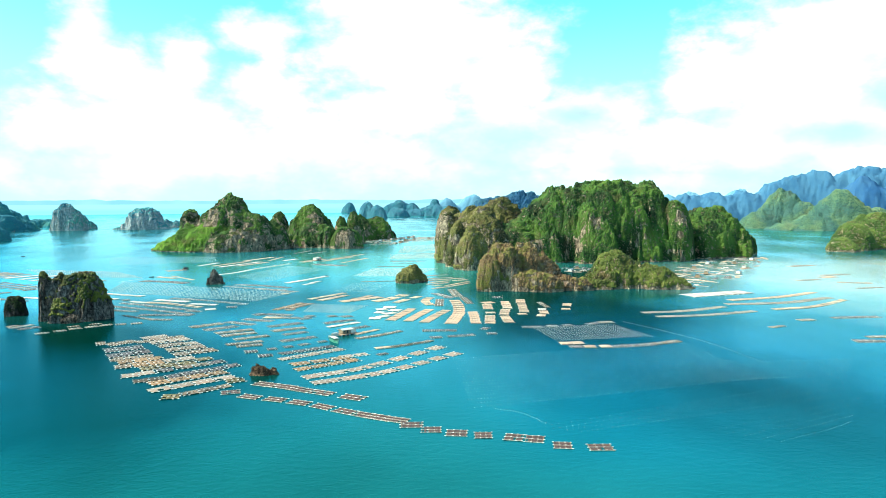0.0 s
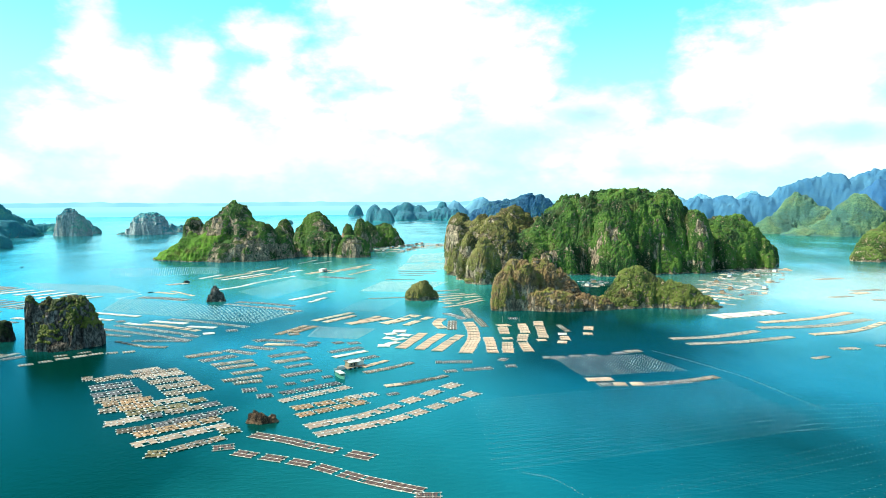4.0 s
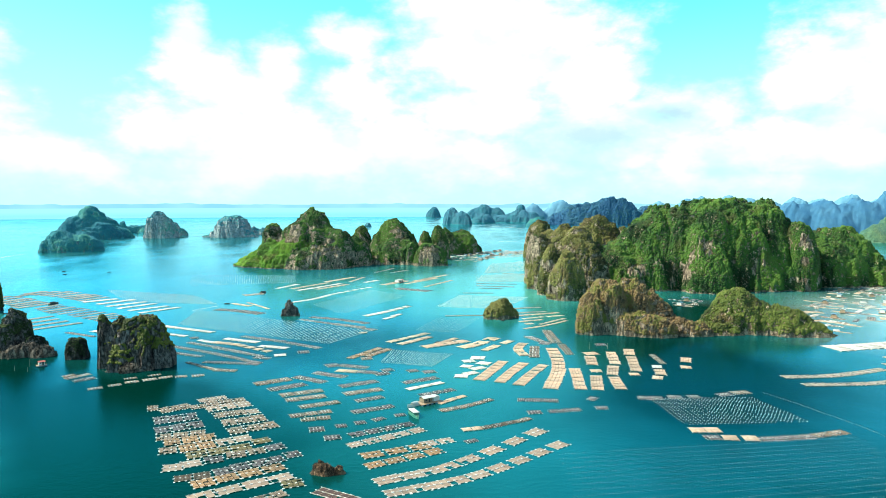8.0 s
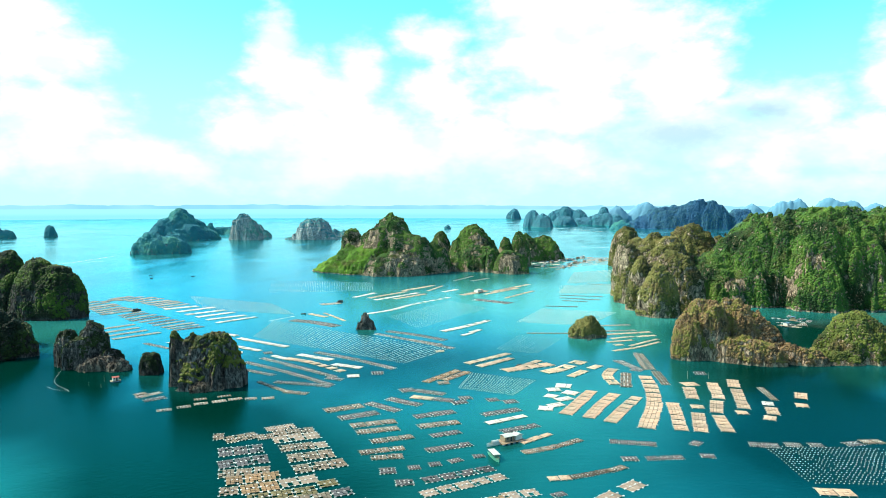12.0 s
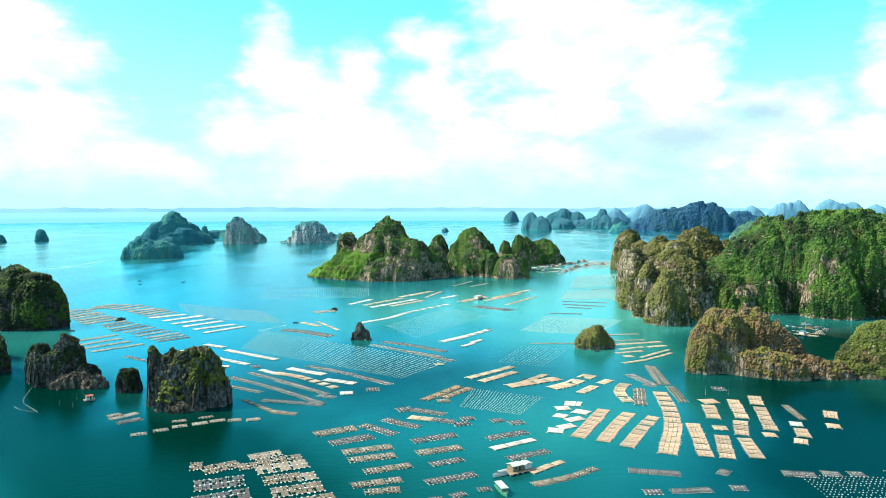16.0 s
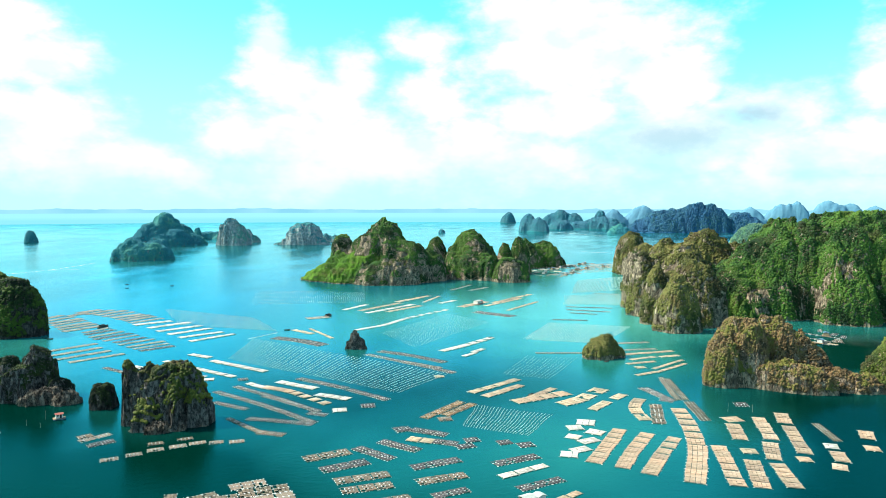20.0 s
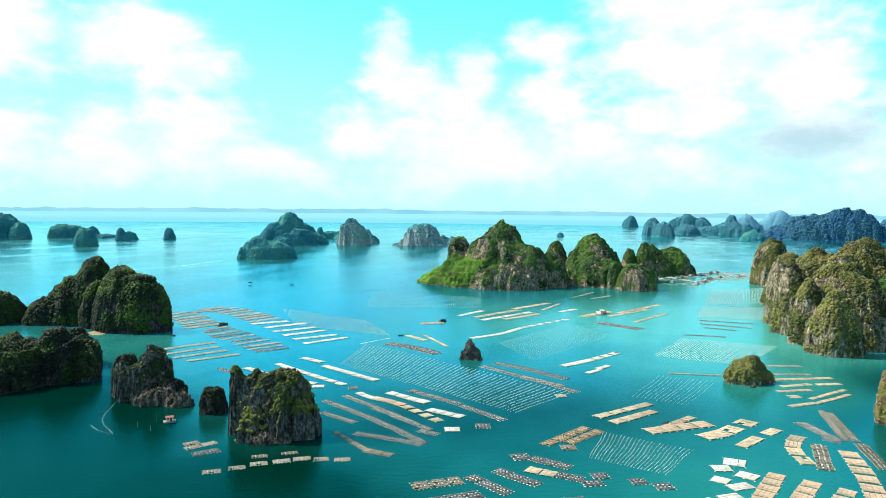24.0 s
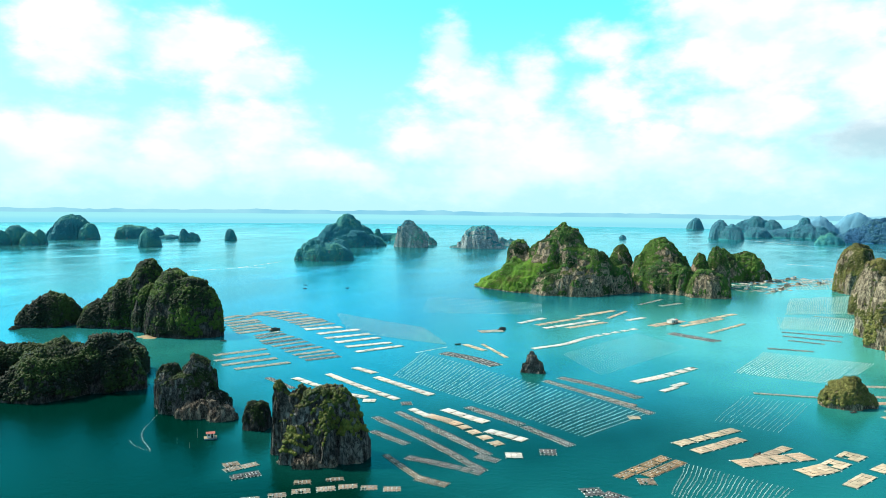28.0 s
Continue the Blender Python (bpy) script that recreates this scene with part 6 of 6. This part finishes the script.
string("brown", 6, 3.3, (-224.7, 496.8), (-208.8, 486.4), (-195.3, 478.0))
string("brown", 3, 5.4, (-198.2, 479.0), (-183.3, 477.5))
string("dark", 8, 5.1, (-213.7, 498.4), (-197.1, 498.2), (-175.8, 496.3))
string("dark", 4, 4.4, (-248.3, 522.9), (-222.5, 513.7))
string("dark", 12, 4.7, (-259.6, 544.1), (-215.7, 522.3), (-177.0, 499.1))
string("dark", 11, 4.4, (-253.5, 557.7), (-217.6, 539.0), (-182.3, 518.3))
string("white", 3, 4.9, (-250.0, 566.3), (-233.7, 558.1))
string("tan", 9, 6.6, (-235.4, 559.9), (-216.3, 554.0), (-181.5, 532.6))
string("white", 4, 6.7, (-233.5, 574.4), (-202.5, 563.2))
string("white", 4, 6.5, (-197.3, 551.2), (-174.6, 545.4))
string("white", 1, 6.9, (-176.0, 521.3), (-168.3, 525.1))
string("dark", 6, 5.8, (-223.7, 585.0), (-184.8, 568.2))
string("dark", 5, 5.4, (-183.1, 566.5), (-152.4, 548.8))
string("dark", 1, 7.1, (-163.5, 533.3), (-156.1, 536.8))
string("dark", 3, 4.0, (-209.5, 532.8), (-188.5, 522.1))
string("dark", 2, 5.0, (-187.0, 515.1), (-175.4, 513.2))
string("dark", 3, 4.5, (-226.5, 541.7), (-208.2, 533.5))
string("white", 2, 5.7, (-334.5, 636.8), (-312.9, 629.0))
string("white", 9, 5.2, (-339.1, 611.8), (-304.4, 595.7), (-265.7, 579.0))
string("white", 8, 5.8, (-306.6, 620.3), (-253.1, 597.7))
string("white", 3, 5.4, (-351.2, 592.2), (-324.1, 582.4))
string("white", 2, 6.0, (-296.9, 574.4), (-284.1, 574.5))
string("white", 1, 6.7, (-282.9, 567.5), (-275.5, 571.1))
string("dark", 1, 6.5, (-260.2, 572.8), (-255.0, 576.8))
string("dark", 4, 3.8, (-367.2, 584.2), (-335.0, 570.2))
GROUP = "far strips"
string("strip", 7, 6.3, (-447.1, 618.4), (-430.6, 657.4))
string("strip", 7, 5.9, (-432.9, 604.6), (-416.2, 644.0))
string("strip", 7, 5.7, (-418.3, 596.6), (-400.9, 634.7))
string("strip", 7, 5.5, (-402.3, 592.1), (-383.5, 627.4))
string("strip", 4, 10.5, (-562.2, 792.5), (-555.1, 820.2))
string("strip", 4, 9.5, (-533.8, 785.2), (-525.9, 821.4))
string("strip", 4, 10.3, (-506.8, 774.0), (-491.9, 803.2))
string("strip", 4, 8.7, (-481.6, 759.4), (-471.2, 792.9))
string("white", 5, 9.3, (-458.3, 741.9), (-437.5, 771.2))
string("white", 5, 8.2, (-434.9, 730.0), (-416.1, 767.7))
string("white", 5, 7.9, (-416.8, 716.7), (-395.1, 754.1))
string("white", 5, 7.1, (-398.1, 705.1), (-379.1, 742.7))
string("white", 5, 7.0, (-380.4, 694.1), (-359.0, 728.3))
string("white", 5, 6.1, (-362.8, 681.6), (-344.0, 721.4))
string("strip", 3, 8.8, (-568.2, 749.6), (-565.8, 776.9))
string("strip", 4, 9.2, (-541.8, 731.4), (-532.8, 764.3))
string("strip", 4, 8.8, (-518.7, 713.8), (-507.7, 745.6))
string("strip", 5, 8.2, (-497.2, 697.5), (-484.7, 731.6))
string("dark", 5, 6.9, (-466.5, 687.8), (-460.0, 716.9))
string("dark", 5, 6.9, (-445.7, 671.8), (-433.4, 705.0))
string("dark", 4, 6.3, (-419.4, 663.1), (-409.5, 690.4))
string("strip", 5, 6.0, (-397.0, 648.8), (-384.1, 678.6))
string("dark", 5, 5.9, (-378.8, 638.9), (-364.6, 662.9))
string("strip", 4, 7.5, (-554.5, 740.5), (-548.8, 772.8))
string("pen", 5, 7.1, (-530.5, 722.2), (-522.6, 757.4))
string("strip", 5, 7.0, (-508.2, 705.3), (-496.9, 739.9))
string("strip", 4, 7.7, (-546.5, 787.3), (-541.7, 822.5))
string("pen", 4, 7.9, (-520.3, 779.4), (-510.5, 815.7))
string("strip", 4, 7.6, (-492.9, 765.2), (-481.3, 800.2))
string("pen", 4, 7.2, (-469.5, 750.6), (-456.5, 784.4))
string("pen", 4, 5.7, (-475.3, 695.8), (-470.8, 724.9))
string("strip", 5, 5.7, (-455.0, 678.6), (-446.4, 710.8))
string("pen", 5, 5.4, (-432.9, 667.1), (-422.5, 698.4))
string("strip", 5, 5.1, (-409.2, 655.2), (-398.1, 685.0))
string("pen", 5, 5.0, (-387.8, 643.8), (-374.2, 670.6))
string("strip", 4, 7.6, (-556.4, 773.1), (-553.5, 797.2))
string("pale", 3, 5.7, (-302.8, 751.4), (-277.6, 735.9))
string("pale", 4, 3.4, (-290.9, 760.5), (-252.8, 720.0))
string("dark", 8, 11.6, (-302.3, 712.5), (-276.5, 705.4), (-249.0, 691.0))
string("strip", 3, 12.1, (-316.5, 812.7), (-299.5, 828.9))
string("white", 16, 5.8, (-246.8, 762.9), (-230.5, 794.7), (-219.7, 838.9), (-192.7, 904.1))
string("dark", 14, 5.6, (-204.7, 665.7), (-169.1, 646.0), (-128.1, 622.2))
string("dark", 12, 7.0, (-198.6, 678.5), (-171.6, 669.2), (-141.0, 651.8))
string("brown", 6, 4.5, (-171.3, 648.3), (-140.0, 633.6))
string("pale", 1, 6.0, (-139.1, 608.5), (-132.9, 611.6))
string("white", 7, 6.8, (-151.9, 690.2), (-138.5, 716.8), (-122.8, 755.0))
string("white", 2, 4.6, (-132.3, 674.5), (-125.4, 690.4))
string("white", 2, 4.8, (-128.4, 690.7), (-122.0, 705.2))
string("white", 3, 6.5, (-301.3, 874.8), (-290.0, 920.0))
string("tan", 4, 7.1, (-282.8, 872.3), (-257.2, 942.2))
string("white", 5, 7.1, (-270.6, 859.2), (-239.4, 933.5))
string("tan", 5, 7.0, (-251.8, 872.9), (-228.4, 926.2))
string("tan", 4, 7.9, (-263.4, 948.2), (-239.9, 1011.2))
string("tan", 3, 4.3, (-232.7, 950.6), (-227.1, 1012.8))
string("white", 2, 7.1, (-212.6, 947.8), (-200.6, 977.2))
string("tan", 4, 10.9, (-184.3, 924.4), (-162.3, 974.6))
string("pale", 5, 6.2, (-158.5, 938.1), (-127.5, 1011.6))
string("pale", 5, 6.3, (-154.0, 965.8), (-119.0, 1055.6))
string("pale", 5, 4.6, (-130.3, 910.4), (-105.2, 987.4))
string("dark", 6, 13.1, (-162.3, 893.6), (-118.2, 871.8))
string("strip", 3, 4.6, (-225.1, 1075.9), (-211.3, 1141.2))
string("strip", 3, 6.1, (-201.3, 1077.0), (-184.5, 1116.7))
string("strip", 10, 3.3, (-81.3, 698.2), (-43.5, 706.8))
string("strip", 5, 5.2, (-21.8, 749.7), (5.3, 761.3))
string("strip", 6, 4.7, (-17.8, 722.9), (9.5, 734.8))
string("tan", 7, 5.5, (-15.4, 707.6), (21.7, 729.2))
string("pale", 4, 4.5, (-11.8, 689.5), (6.5, 704.5))
string("pale", 3, 5.1, (9.5, 704.5), (24.7, 713.5))
string("tan", 5, 4.7, (-14.8, 675.1), (5.4, 687.9))
string("pale", 1, 5.9, (-9.6, 664.1), (-2.4, 667.7))
string("tan", 4, 4.1, (-9.9, 641.5), (4.9, 656.0))
string("tan", 5, 3.3, (2.4, 663.5), (25.2, 697.6))
string("tan", 5, 3.2, (3.5, 652.9), (26.4, 685.8))
string("lattice", 5, 3.3, (5.3, 639.6), (9.4, 592.3))
string("dark", 5, 3.6, (-9.4, 608.9), (2.5, 589.0))
string("dark", 2, 6.4, (0.3, 584.4), (8.5, 582.4))
string("dark", 12, 4.5, (-71.1, 954.1), (-21.0, 953.1))
string("dark", 11, 4.5, (-69.7, 931.3), (-23.2, 924.0))
string("dark", 8, 4.0, (-64.8, 909.0), (-36.7, 904.6))
string("dark", 10, 4.5, (-79.6, 860.5), (-45.8, 864.0))
string("strip", 6, 4.0, (-42.5, 1083.0), (-11.2, 1074.8))
GROUP = "right strips"
string("strip", 14, 7.0, (141.4, 500.3), (172.5, 507.3), (209.9, 528.2))
string("strip", 15, 6.6, (146.2, 483.0), (182.1, 489.5), (223.5, 506.2))
string("white", 5, 20.0, (202.1, 588.3), (262.5, 612.3))
string("tan", 12, 7.6, (226.4, 560.9), (275.4, 579.5), (317.4, 607.0))
string("strip", 15, 8.2, (215.7, 539.7), (264.7, 547.5), (314.6, 575.1))
string("pale", 11, 6.3, (240.3, 513.7), (275.8, 526.7), (318.6, 561.8))
string("strip", 2, 4.1, (204.0, 440.7), (215.6, 446.5))
string("strip", 2, 6.0, (234.5, 467.4), (246.0, 469.4))
string("dark", 6, 6.4, (261.6, 475.9), (295.9, 479.8))
string("dark", 4, 6.5, (231.6, 397.3), (249.2, 397.0))
string("brown", 4, 6.3, (245.6, 408.7), (261.3, 410.1))
string("strip", 4, 11.1, (409.9, 843.6), (447.0, 856.8))
string("strip", 4, 9.0, (393.5, 742.2), (428.8, 752.4))
string("strip", 4, 10.4, (377.5, 681.0), (406.6, 670.8))
string("brown", 3, 6.6, (368.7, 632.9), (396.0, 640.4))
string("pale", 2, 10.8, (383.3, 720.8), (404.9, 730.8))
string("strip", 3, 7.7, (347.2, 696.4), (374.2, 705.6))

# ---- buoy fields ----
buoy_field(54, 40, 0.26, (-298, 629), (-151, 565), (-132, 619), (-317, 705))
buoy_field(10, 60, 0.36, (-417, 894), (-471, 1010), (-330, 1024), (-302, 942))
buoy_field(14, 50, 0.36, (-420, 755), (-492, 840), (-369, 804), (-316, 745))
buoy_field(36, 34, 0.30, (-96, 753), (-31, 748), (-7, 834), (-81, 841))
buoy_field(14, 36, 0.15, (-96, 626), (-65, 620), (-50, 688), (-86, 688))
buoy_field(24, 30, 0.20, (-101, 511), (-67, 503), (-58, 540), (-101, 550))
buoy_field(40, 40, 0.20, (-220, 755), (-176, 700), (-139, 830), (-188, 876))
buoy_field(26, 34, 0.32, (-73, 975), (-69, 1058), (3, 1086), (-7, 986))
buoy_field(34, 12, 0.32, (-74, 970), (-13, 978), (-4, 1046), (-77, 1053))
buoy_field(20, 6, 0.30, (-64, 1079), (-1, 1055), (6, 1103), (-42, 1122))
buoy_field(32, 19, 0.21, (65, 402), (122, 413), (109, 452), (56, 444))
buoy_field(17, 104, 0.105, (6, 356), (12, 271), (147, 317), (135, 392))
buoy_field(4, 58, 0.09, (36, 248), (47, 241), (163, 287), (182, 317))
buoy_field(5, 26, 0.09, (93, 242), (112, 231), (146, 251), (167, 282))
buoy_field(6, 46, 0.10, (117, 344), (120, 310), (186, 323), (204, 352))
buoy_line(64, 0.18, (118.3, 463.6), (133.0, 433.8), (147.4, 396.7), (157.6, 343.2))
buoy_line(18, 0.14, (19.9, 269.1), (29.1, 264.0), (36.5, 251.3))
buoy_line(26, 0.24, (-363.7, 493.0), (-351.5, 473.7), (-340.45, 461.8), (-329.3, 454.9), (-321.8, 450.8))
buoy_line(12, 0.22, (-341.1, 455.2), (-332.8, 451.3), (-321.0, 449.4))
buoy_field(24, 40, 0.42, (-69, 1082), (-67, 1235), (9, 1314), (3, 1137))
buoy_field(18, 34, 0.45, (-62, 1357), (-55, 1531), (9, 1605), (1, 1410))

# ---- boats and huts ----
ferry_boat(-61.6, 400.1, -61)
house_barge(-57.9, 422.9, 44)
red_hut(-309.6, 475.6, 45)
work_boat(-478.7, 726.0, 76)
work_boat(-301.8, 833.3, 77)
skiff(-307.5, 748.9, 27)
skiff(-481.8, 664.7, 27)
white_hut(-168.8, 953.7, 68)
skiff(-73.0, 578.1, 60)
skiff(-528.7, 714.0, 77)
skiff(-611.8, 1036.2, 13)
skiff(-681.7, 1035.3, 13)
skiff(-655.1, 999.3, 7)
skiff(-124.1, 752.1, 67)
skiff(-28.5, 679.8, 48)
